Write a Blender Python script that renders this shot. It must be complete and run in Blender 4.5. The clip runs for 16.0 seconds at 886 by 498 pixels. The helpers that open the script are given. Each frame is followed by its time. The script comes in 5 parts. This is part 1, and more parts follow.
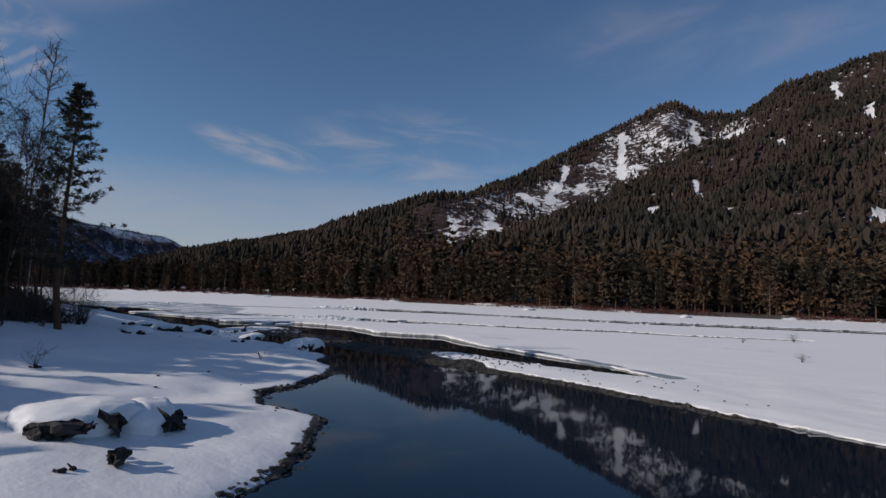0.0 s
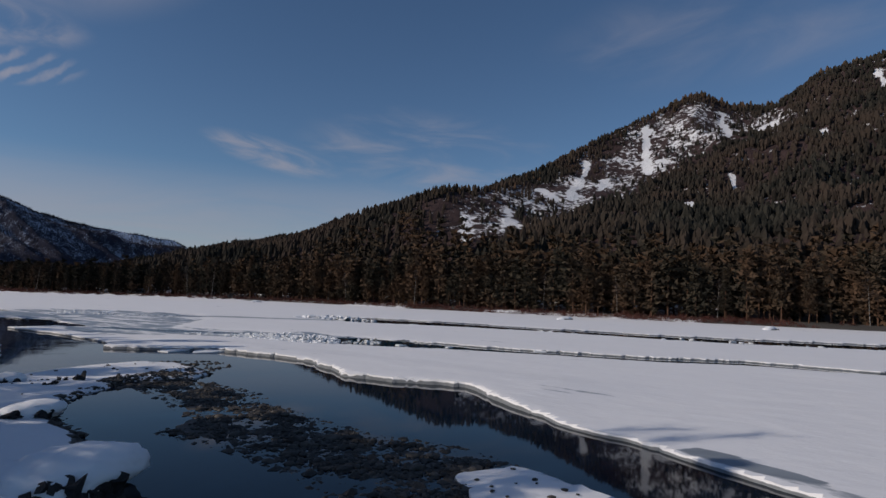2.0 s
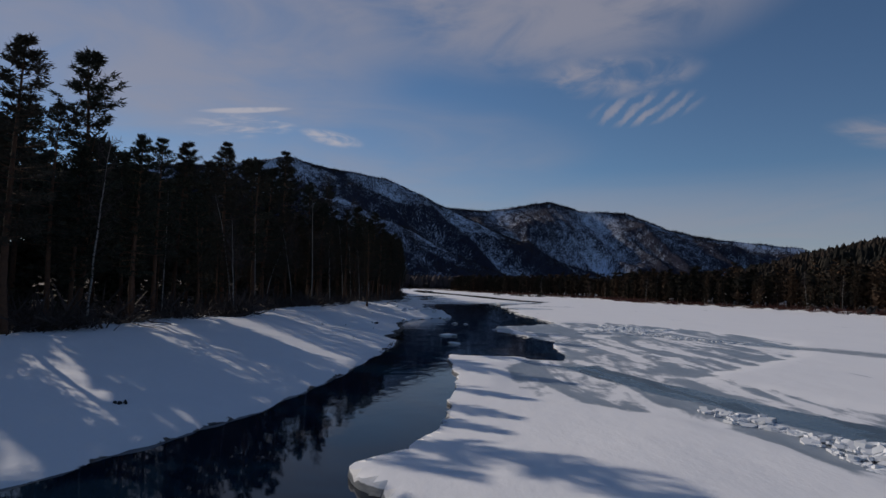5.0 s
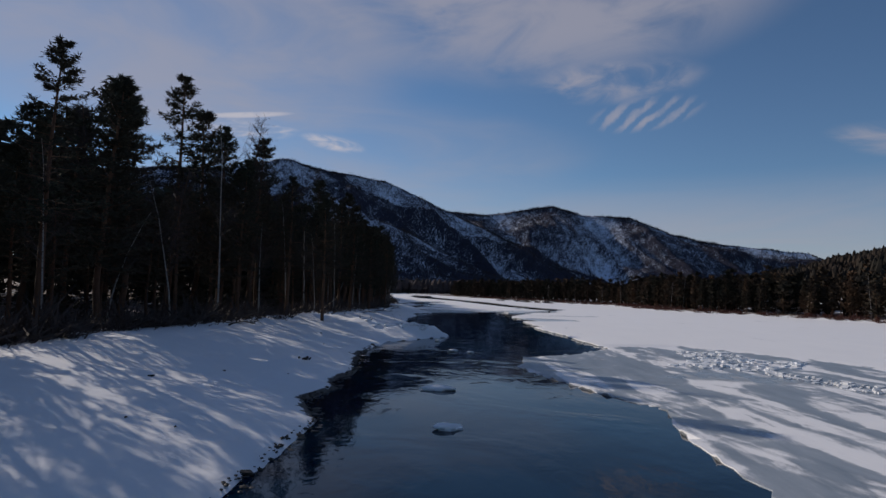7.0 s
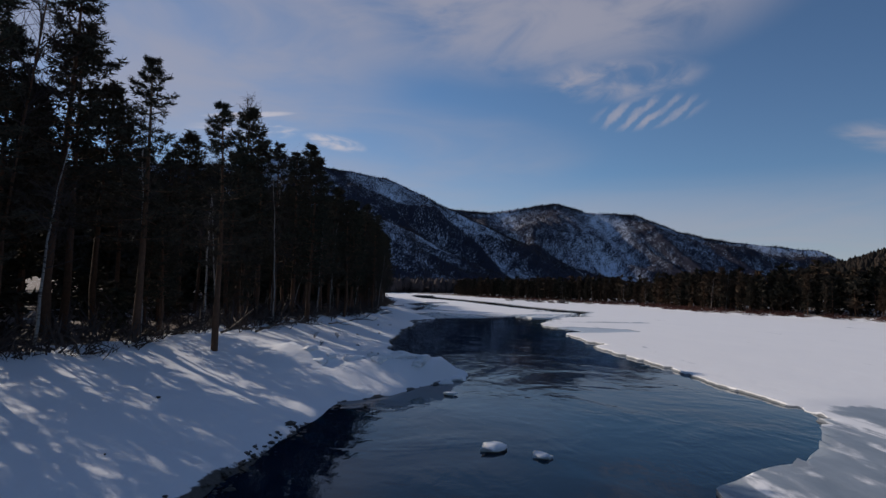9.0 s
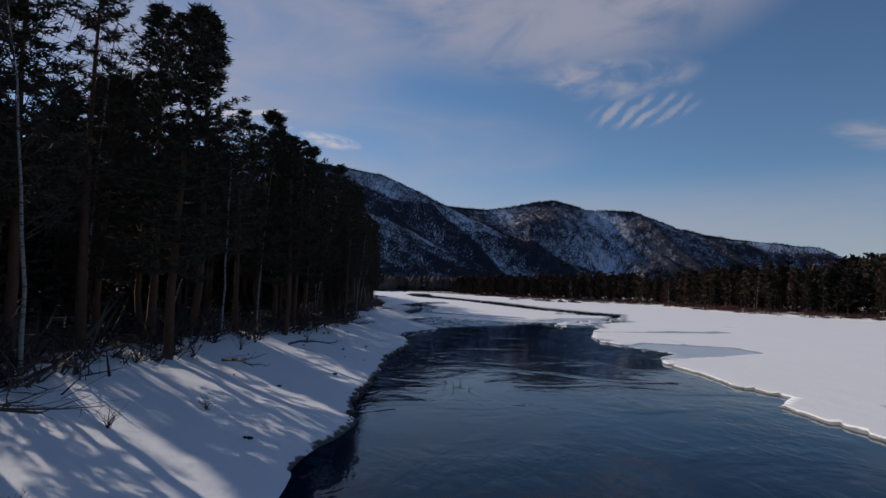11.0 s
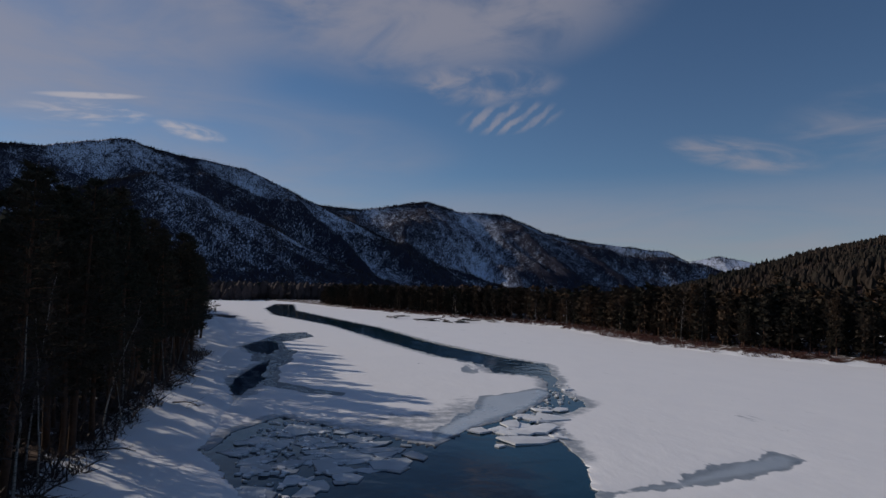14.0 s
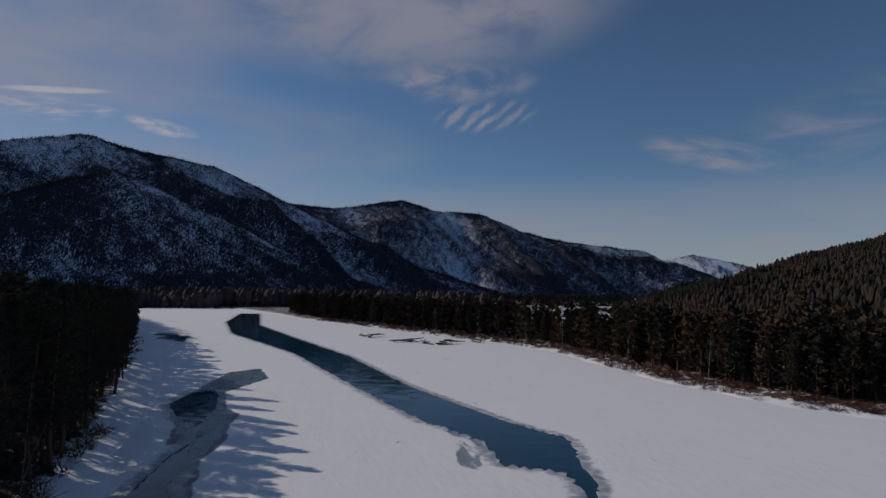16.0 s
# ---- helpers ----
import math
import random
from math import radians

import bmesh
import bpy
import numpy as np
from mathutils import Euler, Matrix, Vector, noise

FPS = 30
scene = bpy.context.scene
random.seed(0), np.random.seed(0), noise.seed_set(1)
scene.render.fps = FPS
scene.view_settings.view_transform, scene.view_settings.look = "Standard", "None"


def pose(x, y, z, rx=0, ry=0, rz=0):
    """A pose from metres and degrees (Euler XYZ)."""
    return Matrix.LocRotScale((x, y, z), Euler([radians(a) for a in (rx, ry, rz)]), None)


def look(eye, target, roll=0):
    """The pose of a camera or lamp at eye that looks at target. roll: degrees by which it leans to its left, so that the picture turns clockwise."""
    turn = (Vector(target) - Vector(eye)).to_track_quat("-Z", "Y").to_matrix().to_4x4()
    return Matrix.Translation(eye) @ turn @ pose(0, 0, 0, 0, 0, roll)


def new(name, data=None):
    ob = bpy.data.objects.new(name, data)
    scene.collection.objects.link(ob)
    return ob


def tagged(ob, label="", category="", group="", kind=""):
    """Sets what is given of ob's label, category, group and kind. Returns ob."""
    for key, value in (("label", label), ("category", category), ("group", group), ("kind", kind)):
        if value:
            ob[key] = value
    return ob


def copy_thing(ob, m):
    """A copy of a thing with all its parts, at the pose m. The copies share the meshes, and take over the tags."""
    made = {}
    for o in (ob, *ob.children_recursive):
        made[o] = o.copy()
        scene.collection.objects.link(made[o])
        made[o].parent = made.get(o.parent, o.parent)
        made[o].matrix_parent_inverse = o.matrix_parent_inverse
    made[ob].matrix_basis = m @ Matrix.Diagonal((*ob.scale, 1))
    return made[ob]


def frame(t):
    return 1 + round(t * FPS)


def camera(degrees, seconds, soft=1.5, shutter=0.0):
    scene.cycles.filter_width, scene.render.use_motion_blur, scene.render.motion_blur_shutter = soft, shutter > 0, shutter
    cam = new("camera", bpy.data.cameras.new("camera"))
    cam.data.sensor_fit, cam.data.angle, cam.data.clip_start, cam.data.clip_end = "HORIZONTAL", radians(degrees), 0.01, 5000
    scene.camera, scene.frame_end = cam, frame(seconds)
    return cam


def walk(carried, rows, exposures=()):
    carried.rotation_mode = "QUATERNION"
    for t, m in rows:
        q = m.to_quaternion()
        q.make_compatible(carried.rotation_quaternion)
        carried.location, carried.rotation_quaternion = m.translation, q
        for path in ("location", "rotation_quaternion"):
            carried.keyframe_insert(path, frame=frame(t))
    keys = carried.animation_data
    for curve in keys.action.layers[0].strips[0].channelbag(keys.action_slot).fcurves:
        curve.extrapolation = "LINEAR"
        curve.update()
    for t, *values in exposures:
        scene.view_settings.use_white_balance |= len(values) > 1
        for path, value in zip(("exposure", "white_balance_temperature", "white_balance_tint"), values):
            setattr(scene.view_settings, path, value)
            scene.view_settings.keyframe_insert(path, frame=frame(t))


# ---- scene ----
# seconds, eye x y z, heading to the left of +y, upward tilt, lean
ROWS = [
    (0, -49.45, 17.66, 7.48, -56.62, 3.92, 1.75),
    (0.5, -40.18, 24.20, 7.44, -56.71, 3.96, 1.68),
    (1, -31.02, 30.53, 7.49, -56.75, 4.16, 1.60),
    (1.5, -22.30, 36.70, 7.62, -56.86, 4.34, 1.61),
    (2, -13.51, 42.92, 7.69, -55.56, 4.25, 1.69),
    (2.5, -5.05, 49.23, 7.62, -48.22, 4.04, 1.70),
    (3, 3.77, 56.34, 7.69, -37.68, 3.78, 1.71),
    (3.5, 11.52, 64.48, 7.68, -27.20, 3.66, 1.79),
    (4, 18.16, 73.76, 7.55, -16.54, 3.52, 1.75),
    (4.5, 23.10, 82.44, 7.71, -6.51, 3.50, 1.64),
    (5, 25.66, 92.29, 7.34, 0.45, 3.57, 1.69),
    (7.5, 26.58, 146.73, 7.34, 0.54, 4.08, 1.87),
    (8, 26.27, 157.32, 7.41, 0.65, 4.07, 1.80),
    (10.5, 23.50, 214.81, 7.09, 0.74, 3.78, 1.61),
    (11, 23.08, 223.87, 7.24, 0.34, 3.78, 1.59),
    (11.5, 23.07, 234.08, 7.12, -1.48, 3.74, 1.53),
    (12, 23.35, 244.99, 8.65, -4.52, 3.79, 1.44),
    (12.5, 23.36, 254.79, 10.59, -7.00, 3.97, 1.38),
    (13, 23.65, 263.77, 12.93, -9.28, 4.07, 1.33),
    (13.5, 24.31, 273.80, 15.39, -11.23, 4.09, 1.31),
    (14, 25.51, 283.10, 17.75, -12.06, 4.07, 1.29),
    (14.5, 26.71, 292.26, 20.30, -12.67, 4.04, 1.26),
    (15, 27.96, 301.05, 22.67, -13.19, 3.99, 1.22),
    (15.5, 29.36, 310.17, 25.20, -13.76, 3.94, 1.13),
    (16, 30.86, 319.13, 27.65, -14.45, 3.91, 1.03),
]


def flight(x, y, z, yaw, tilt, lean):
    a, b = radians(yaw), radians(tilt)
    way = Vector((-math.sin(a) * math.cos(b), math.cos(a) * math.cos(b), math.sin(b)))
    return look((x, y, z), Vector((x, y, z)) + way * 10, lean)


cam = camera(73.70, 16.0)
walk(cam, [(t, flight(*row)) for t, *row in ROWS], [(0, -0.14, 6500, 11), (1.2, -0.25, 6500, 11), (2.5, -0.38, 6500, 11), (4, -0.54, 6500, 11), (4.75, -0.48, 6500, 11), (8, -0.13, 6500, 11), (11.5, -0.1, 6500, 11), (12, -0.2, 6500, 11), (13, -0.38, 6500, 11), (14, -0.5, 6500, 11), (16, -0.6, 6500, 11)])

# ---- light ----
SUN_TURN, SUN_HEIGHT = radians(-53), radians(27)  # to the right of +y, above the horizon
to_sun = Vector((math.sin(SUN_TURN) * math.cos(SUN_HEIGHT), math.cos(SUN_TURN) * math.cos(SUN_HEIGHT), math.sin(SUN_HEIGHT)))
sun = new("sun", bpy.data.lights.new("sun", "SUN"))
sun.data.energy, sun.data.angle, sun.data.color = 3.3, radians(0.5), (1.0, 0.89, 0.77)
sun.matrix_world = look(to_sun * 100, (0, 0, 0))


class Nodes:
    """Short hand for building a node tree."""

    def __init__(self, tree):
        self.tree = tree
        tree.nodes.clear()

    def add(self, kind, **values):
        node = self.tree.nodes.new(kind)
        for key, value in values.items():
            if key == "op":
                node.operation = value
            elif key == "blend":
                node.blend_type = value
            elif key == "types":
                node.data_type = value
            elif key == "attr":
                node.attribute_name = value
            elif key == "sky":
                node.sky_type = value
        return node

    def link(self, a, b):
        self.tree.links.new(a, b)

    def put(self, socket, value):
        if hasattr(value, "is_linked"):
            self.link(value, socket)
        elif isinstance(value, (tuple, list)) and len(value) == 3 and socket.type == "RGBA":
            socket.default_value = (*value, 1)
        else:
            socket.default_value = value

    def math(self, op, a, b=0.0, c=0.0, clamp=False):
        node = self.add("ShaderNodeMath", op=op)
        node.use_clamp = clamp
        for socket, value in zip(node.inputs, (a, b, c)):
            self.put(socket, value)
        return node.outputs[0]

    def mix(self, factor, a, b, blend="MIX"):
        node = self.add("ShaderNodeMix", types="RGBA", blend=blend)
        self.put(node.inputs[0], factor), self.put(node.inputs[6], a), self.put(node.inputs[7], b)
        return node.outputs[2]

    def noise(self, vector, scale, detail=4.0, rough=0.55, warp=0.0):
        node = self.add("ShaderNodeTexNoise")
        if vector is not None:
            self.link(vector, node.inputs["Vector"])
        node.inputs["Scale"].default_value, node.inputs["Detail"].default_value = scale, detail
        node.inputs["Roughness"].default_value, node.inputs["Distortion"].default_value = rough, warp
        return node.outputs["Fac"]

    def ramp(self, value, low, high, to_low=0.0, to_high=1.0):
        node = self.add("ShaderNodeMapRange")
        node.interpolation_type = "SMOOTHSTEP"
        for n, v in enumerate((value, low, high, to_low, to_high)):
            self.put(node.inputs[n], v)
        return node.outputs[0]

    def scaled(self, vector, factors):
        node = self.add("ShaderNodeVectorMath", op="MULTIPLY")
        self.link(vector, node.inputs[0])
        node.inputs[1].default_value = factors
        return node.outputs[0]


world = bpy.data.worlds.new("winter_sky")
scene.world = world
world.use_nodes = True
w = Nodes(world.node_tree)
sky = w.add("ShaderNodeTexSky", sky="NISHITA")
sky.sun_disc, sky.sun_elevation, sky.sun_rotation = False, SUN_HEIGHT, SUN_TURN
sky.altitude, sky.air_density, sky.dust_density, sky.ozone_density = 900, 1.0, 0.0, 2.6
way = w.add("ShaderNodeTexCoord").outputs["Generated"]
axes = w.add("ShaderNodeSeparateXYZ")
w.link(way, axes.inputs[0])
turn = w.math("MULTIPLY", w.math("ARCTAN2", axes.outputs[0], axes.outputs[1]), 180 / math.pi)
rise = w.math("MULTIPLY", w.math("ARCSINE", axes.outputs[2]), 180 / math.pi)
flat = w.add("ShaderNodeCombineXYZ")
w.link(turn, flat.inputs[0]), w.link(rise, flat.inputs[1])


def cloud(az, el, wide, high, lean, grain, stretch, low, top, comb=0.0):
    """A patch of cirrus round a direction: an oval with frayed edges."""
    x, y = w.math("SUBTRACT", turn, az), w.math("SUBTRACT", rise, el)
    y = w.math("SUBTRACT", y, w.math("MULTIPLY", x, lean))
    far = w.math("ADD", w.math("POWER", w.math("ABSOLUTE", w.math("DIVIDE", x, wide)), 2.0), w.math("POWER", w.math("ABSOLUTE", w.math("DIVIDE", y, high)), 2.0))
    body = w.ramp(far, 1.0, 0.1)
    spot = w.add("ShaderNodeCombineXYZ")
    w.link(x, spot.inputs[0]), w.link(w.math("MULTIPLY", y, stretch), spot.inputs[1])
    body = w.math("MULTIPLY", body, w.ramp(w.noise(spot.outputs[0], grain, 5.0, 0.55, 0.6), low, top))
    if comb:  # slanting strokes
        bend = w.math("MULTIPLY", w.noise(spot.outputs[0], 0.35, 3.0), 3.0)
        slant = w.math("ADD", w.math("SUBTRACT", x, w.math("MULTIPLY", y, 1.35)), bend)
        body = w.math("MULTIPLY", body, w.ramp(w.math("ADD", w.math("SINE", w.math("MULTIPLY", slant, comb)), w.math("MULTIPLY", w.noise(spot.outputs[0], 0.9, 4.0), 0.8)), -0.3, 1.5))
    return body


CLOUDS = [
    (9, 27.5, 27, 9.0, 0.03, 0.09, 2.2, 0.2, 0.6),
    (-30, 22, 30, 10.0, 0.0, 0.07, 2.5, 0.05, 0.7),
    (-14, 13, 30, 6.0, 0.0, 0.06, 4.0, 0.1, 1.0),
    (18.3, 16.6, 5.6, 1.7, 0.1, 0.3, 1.0, 0.2, 0.6, 2.9),
    (15.5, 19.6, 9.0, 2.2, 0.02, 0.22, 2.0, 0.35, 0.75),
    (39, 12.3, 7, 1.7, -0.2, 0.2, 4.0, 0.3, 0.75),
    (54, 13, 14, 5, -0.05, 0.1, 4.0, 0.4, 0.85),
    (85, 24, 22, 6, 0.1, 0.07, 3.0, 0.35, 1.2),
    (20, 2.0, 170, 9.5, 0.0, 0.05, 6.0, -0.15, 0.8),
]
BRIGHT_CLOUDS = [
    (-19.5, 15.4, 4.6, 0.32, 0.14, 0.5, 3.0, 0.15, 0.5),
    (-19.8, 14.0, 6.0, 1.3, 0.1, 0.4, 5.0, 0.4, 0.8),
    (-11.6, 13.6, 3.4, 0.8, -0.12, 0.5, 3.0, 0.3, 0.68),
]
veil, bright = 0.0, 0.0
for row in CLOUDS:
    veil = w.math("ADD", veil, cloud(*row), clamp=True)
for row in BRIGHT_CLOUDS:
    bright = w.math("ADD", bright, cloud(*row), clamp=True)
clear_sky = w.mix(1.0, sky.outputs[0], (0.86, 1.0, 1.11), "MULTIPLY")
# unseen cirrus overhead, added only to lift the fill light
fill_veil = w.math("MULTIPLY", w.ramp(rise, 40, 65, 0.0, 0.45), w.ramp(w.noise(way, 2.5, 4), 0.3, 0.7))
veil = w.math("ADD", veil, fill_veil, clamp=True)
hue = w.mix(w.math("MULTIPLY", veil, 0.7), clear_sky, (5.1, 4.95, 5.7))
hue = w.mix(w.math("MULTIPLY", bright, 0.8), hue, (7.4, 7.2, 7.9))
back = w.add("ShaderNodeBackground")
w.link(hue, back.inputs[0])
back.inputs[1].default_value = 0.077
out = w.add("ShaderNodeOutputWorld")
w.link(back.outputs[0], out.inputs[0])


# ---- materials ----
def material(name):
    mat = bpy.data.materials.new(name)
    mat.use_nodes = True
    n = Nodes(mat.node_tree)
    shader = n.add("ShaderNodeBsdfPrincipled")
    end = n.add("ShaderNodeOutputMaterial")
    n.link(shader.outputs[0], end.inputs[0])
    place = n.add("ShaderNodeNewGeometry").outputs["Position"]
    return mat, n, shader, place


def bump(n, shader, height, strength, distance):
    node = n.add("ShaderNodeBump")
    node.inputs["Strength"].default_value, node.inputs["Distance"].default_value = strength, distance
    n.link(height, node.inputs["Height"])
    n.link(node.outputs[0], shader.inputs["Normal"])


def attribute(n, name):
    return n.add("ShaderNodeAttribute", attr=name).outputs["Fac"]


def ground_material():
    """Snow, with bare gravel, needles and soil where the attribute says so."""
    mat, n, shader, place = material("snowy_ground")
    bare, floor_ = attribute(n, "bare"), attribute(n, "litter")
    fine, wide = n.noise(place, 2.2, 5), n.noise(place, 0.25, 4)
    snow = n.mix(wide, (0.78, 0.80, 0.84), (0.86, 0.87, 0.89))
    stone = n.mix(n.noise(place, 5.0, 6), (0.035, 0.032, 0.03), (0.13, 0.12, 0.11))
    needles = n.mix(n.noise(place, 1.3, 5), (0.035, 0.022, 0.015), (0.13, 0.075, 0.055))
    patchy = n.ramp(n.math("ADD", floor_, n.math("SUBTRACT", n.noise(place, 0.35, 5, 0.65), 0.5)), 0.42, 0.55)
    rocky = n.ramp(n.math("ADD", bare, n.math("MULTIPLY", n.math("SUBTRACT", fine, 0.5), 0.9)), 0.45, 0.6)
    hue = n.mix(rocky, n.mix(patchy, snow, needles), stone)
    n.link(hue, shader.inputs["Base Color"])
    n.put(shader.inputs["Roughness"], 0.75)
    shader.inputs["Specular IOR Level"].default_value = 0.25
    bump(n, shader, n.math("ADD", n.noise(place, 0.9, 5, 0.6), n.math("MULTIPLY", n.noise(place, 7.0, 3), n.math("ADD", 0.02, bare))), 0.28, 0.25)
    return mat


def ice_material():
    """Snow on ice: white, greyer and wetter in the slush, dark where it melts, bare grey ice on the broken walls."""
    mat, n, shader, place = material("snowy_ice")
    slush, thin, melt = attribute(n, "slush"), attribute(n, "thin"), attribute(n, "melt")
    rows, drawn = n.scaled(place, (0.42, 0.2, 1.0)), n.scaled(place, (0.7, 0.13, 1.0))
    snow = n.mix(n.noise(rows, 0.35, 5, 0.6), (0.80, 0.81, 0.84), (0.88, 0.88, 0.89))
    wet = n.mix(n.noise(rows, 1.6, 6, 0.65, 0.8), (0.20, 0.24, 0.28), (0.42, 0.44, 0.47))
    clear = n.mix(n.noise(drawn, 0.9, 6, 0.62, 0.6), (0.10, 0.14, 0.18), (0.42, 0.45, 0.49))
    soak = n.ramp(n.math("ADD", slush, n.math("MULTIPLY", n.math("SUBTRACT", n.noise(place, 0.5, 5, 0.65), 0.5), 0.9)), 0.4, 0.75)
    bald = n.ramp(n.math("ADD", n.math("MULTIPLY", thin, 0.74), n.math("ADD", n.math("MULTIPLY", n.math("SUBTRACT", n.noise(drawn, 0.4, 3, 0.5, 0.8), 0.5), 2.4), n.math("MULTIPLY", n.math("SUBTRACT", n.noise(rows, 1.3, 6, 0.65, 0.5), 0.5), 1.3))), 0.5, 0.8)
    clear = n.mix(n.ramp(thin, 1.3, 2.2), clear, n.mix(n.noise(rows, 0.6, 5), (0.40, 0.47, 0.55), (0.54, 0.60, 0.66)))
    dark = n.mix(n.noise(drawn, 0.8, 6, 0.6, 0.7), (0.018, 0.040, 0.062), (0.15, 0.19, 0.23))
    thaw = n.ramp(n.math("ADD", melt, n.math("MULTIPLY", n.math("SUBTRACT", n.noise(rows, 1.0, 5, 0.65, 0.5), 0.5), 0.9)), 0.4, 0.62)
    hue = n.mix(thaw, n.mix(bald, n.mix(soak, snow, wet), clear), dark)
    wall = n.ramp(n.math("ADD", attribute(n, "wall"), n.math("MULTIPLY", n.math("SUBTRACT", n.noise(place, 1.6, 4), 0.5), 0.3)), 0.14, 0.24)
    hue = n.mix(wall, hue, n.mix(n.noise(n.scaled(place, (1.0, 1.0, 6.0)), 1.5, 5), (0.09, 0.10, 0.11), (0.28, 0.30, 0.32)))
    n.link(hue, shader.inputs["Base Color"])
    gloss = n.math("ADD", n.math("MULTIPLY", thaw, 0.3), n.math("ADD", n.math("MULTIPLY", bald, 0.35), n.math("MULTIPLY", soak, 0.25)), clamp=True)
    n.link(n.math("SUBTRACT", 0.72, n.math("MINIMUM", gloss, 0.5)), shader.inputs["Roughness"])
    shader.inputs["Specular IOR Level"].default_value = 0.3
    bump(n, shader, n.math("ADD", n.noise(rows, 1.6, 5, 0.6), n.math("MULTIPLY", n.noise(place, 6.0, 4), 0.12)), 0.35, 0.2)
    return mat


def water_material():
    mat, n, shader, place = material("river_water")
    axes = n.add("ShaderNodeSeparateXYZ")
    n.link(place, axes.inputs[0])
    flow = n.ramp(axes.outputs[1], 75, 230, 0.02, 0.45)
    deep = n.mix(n.noise(place, 0.08, 3), (0.003, 0.008, 0.018), (0.004, 0.014, 0.03))
    river = n.mix(n.ramp(axes.outputs[1], 95, 150), deep, (0.001, 0.011, 0.030))
    # bluer base colour past y 335 and between x 40 and 90
    bluer = n.math("ADD", n.ramp(axes.outputs[1], 335, 430), n.math("MULTIPLY", n.ramp(axes.outputs[0], 40, 48), n.ramp(axes.outputs[0], 90, 80)), clamp=True)
    n.link(n.mix(bluer, river, (0.006, 0.034, 0.062)), shader.inputs["Base Color"])
    n.put(shader.inputs["Roughness"], 0.03)
    shader.inputs["IOR"].default_value = 1.33
    shader.inputs["Specular IOR Level"].default_value = 0.27
    drawn = n.scaled(place, (1.0, 0.55, 1.0))
    waves = n.math("ADD", n.noise(drawn, 1.1, 4, 0.55, 0.8), n.math("MULTIPLY", n.noise(drawn, 0.28, 3, 0.5, 1.2), 1.3))
    bump(n, shader, n.math("MULTIPLY", waves, n.math("MULTIPLY", flow, n.ramp(n.noise(place, 0.11, 3, 0.5, 0.8), 0.35, 0.7, 0.25, 1.2))), 0.55, 0.10)
    return mat


def grain_material(name, dark, light, scale, rough=0.85, relief=0.5, depth=0.03, vary=0.3):
    """A surface of two tones with grain, and each object or island a little apart from the next."""
    mat, n, shader, place = material(name)
    hue = n.mix(n.noise(place, scale, 6, 0.6), dark, light)
    own = n.math("ADD", n.add("ShaderNodeObjectInfo").outputs["Random"], n.add("ShaderNodeNewGeometry").outputs["Random Per Island"])
    tint = n.ramp(own, 0.0, 2.0, 1 - vary, 1 + vary)
    bright = n.add("ShaderNodeVectorMath", op="SCALE")
    n.link(hue, bright.inputs[0]), n.link(tint, bright.inputs[3])
    n.link(bright.outputs[0], shader.inputs["Base Color"])
    n.put(shader.inputs["Roughness"], rough)
    shader.inputs["Specular IOR Level"].default_value = 0.3
    if relief:
        bump(n, shader, n.noise(place, scale * 3, 5), relief, depth)
    return mat


def needle_material(name, dark, light, rust, grove):
    """Needles: two greens, some trees rusty, varying tree by tree and clump by clump."""
    mat, n, shader, place = material(name)
    own = n.add("ShaderNodeNewGeometry").outputs["Random Per Island"]
    tree = n.ramp(n.noise(place, grove, 2), 0.35, 0.65)
    n.link(n.mix(own, n.mix(tree, dark, rust), n.mix(tree, light, rust)), shader.inputs["Base Color"])
    n.put(shader.inputs["Roughness"], 0.9)
    shader.inputs["Specular IOR Level"].default_value = 0.01
    return mat


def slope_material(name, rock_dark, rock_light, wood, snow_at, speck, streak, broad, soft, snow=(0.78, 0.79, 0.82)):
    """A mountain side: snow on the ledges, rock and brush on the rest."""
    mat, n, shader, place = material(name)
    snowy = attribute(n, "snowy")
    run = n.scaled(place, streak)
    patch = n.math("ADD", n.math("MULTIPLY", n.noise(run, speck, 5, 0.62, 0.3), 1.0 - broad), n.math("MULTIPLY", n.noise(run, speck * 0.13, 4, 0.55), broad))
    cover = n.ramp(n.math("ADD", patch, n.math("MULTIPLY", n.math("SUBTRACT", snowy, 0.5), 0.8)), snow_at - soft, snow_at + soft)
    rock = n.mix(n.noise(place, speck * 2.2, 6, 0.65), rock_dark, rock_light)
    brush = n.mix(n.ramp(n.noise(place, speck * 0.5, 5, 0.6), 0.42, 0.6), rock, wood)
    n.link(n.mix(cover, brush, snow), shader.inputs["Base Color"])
    n.put(shader.inputs["Roughness"], 0.85)
    shader.inputs["Specular IOR Level"].default_value = 0.15
    bump(n, shader, n.noise(run, speck * 1.2, 8, 0.65), 0.9, 0.6 / speck)
    return mat


GROUND, ICE, WATER = ground_material(), ice_material(), water_material()
STONE = grain_material("river_stone", (0.014, 0.013, 0.012), (0.10, 0.088, 0.075), 3.0, 0.6, 0.5, 0.03, 0.6)
BOULDER = grain_material("dark_boulder", (0.008, 0.008, 0.010), (0.045, 0.042, 0.042), 2.0, 0.75, 0.9, 0.12)
SNOW = grain_material("snow_cap", (0.78, 0.80, 0.84), (0.86, 0.87, 0.89), 1.2, 0.75, 0.4, 0.06, 0.02)
FLOE = grain_material("broken_ice", (0.60, 0.64, 0.68), (0.84, 0.85, 0.87), 0.7, 0.5, 0.4, 0.03, 0.1)
GREY_FLOE = grain_material("grey_ice_plate", (0.26, 0.31, 0.36), (0.58, 0.62, 0.66), 0.5, 0.4, 0.3, 0.03, 0.25)
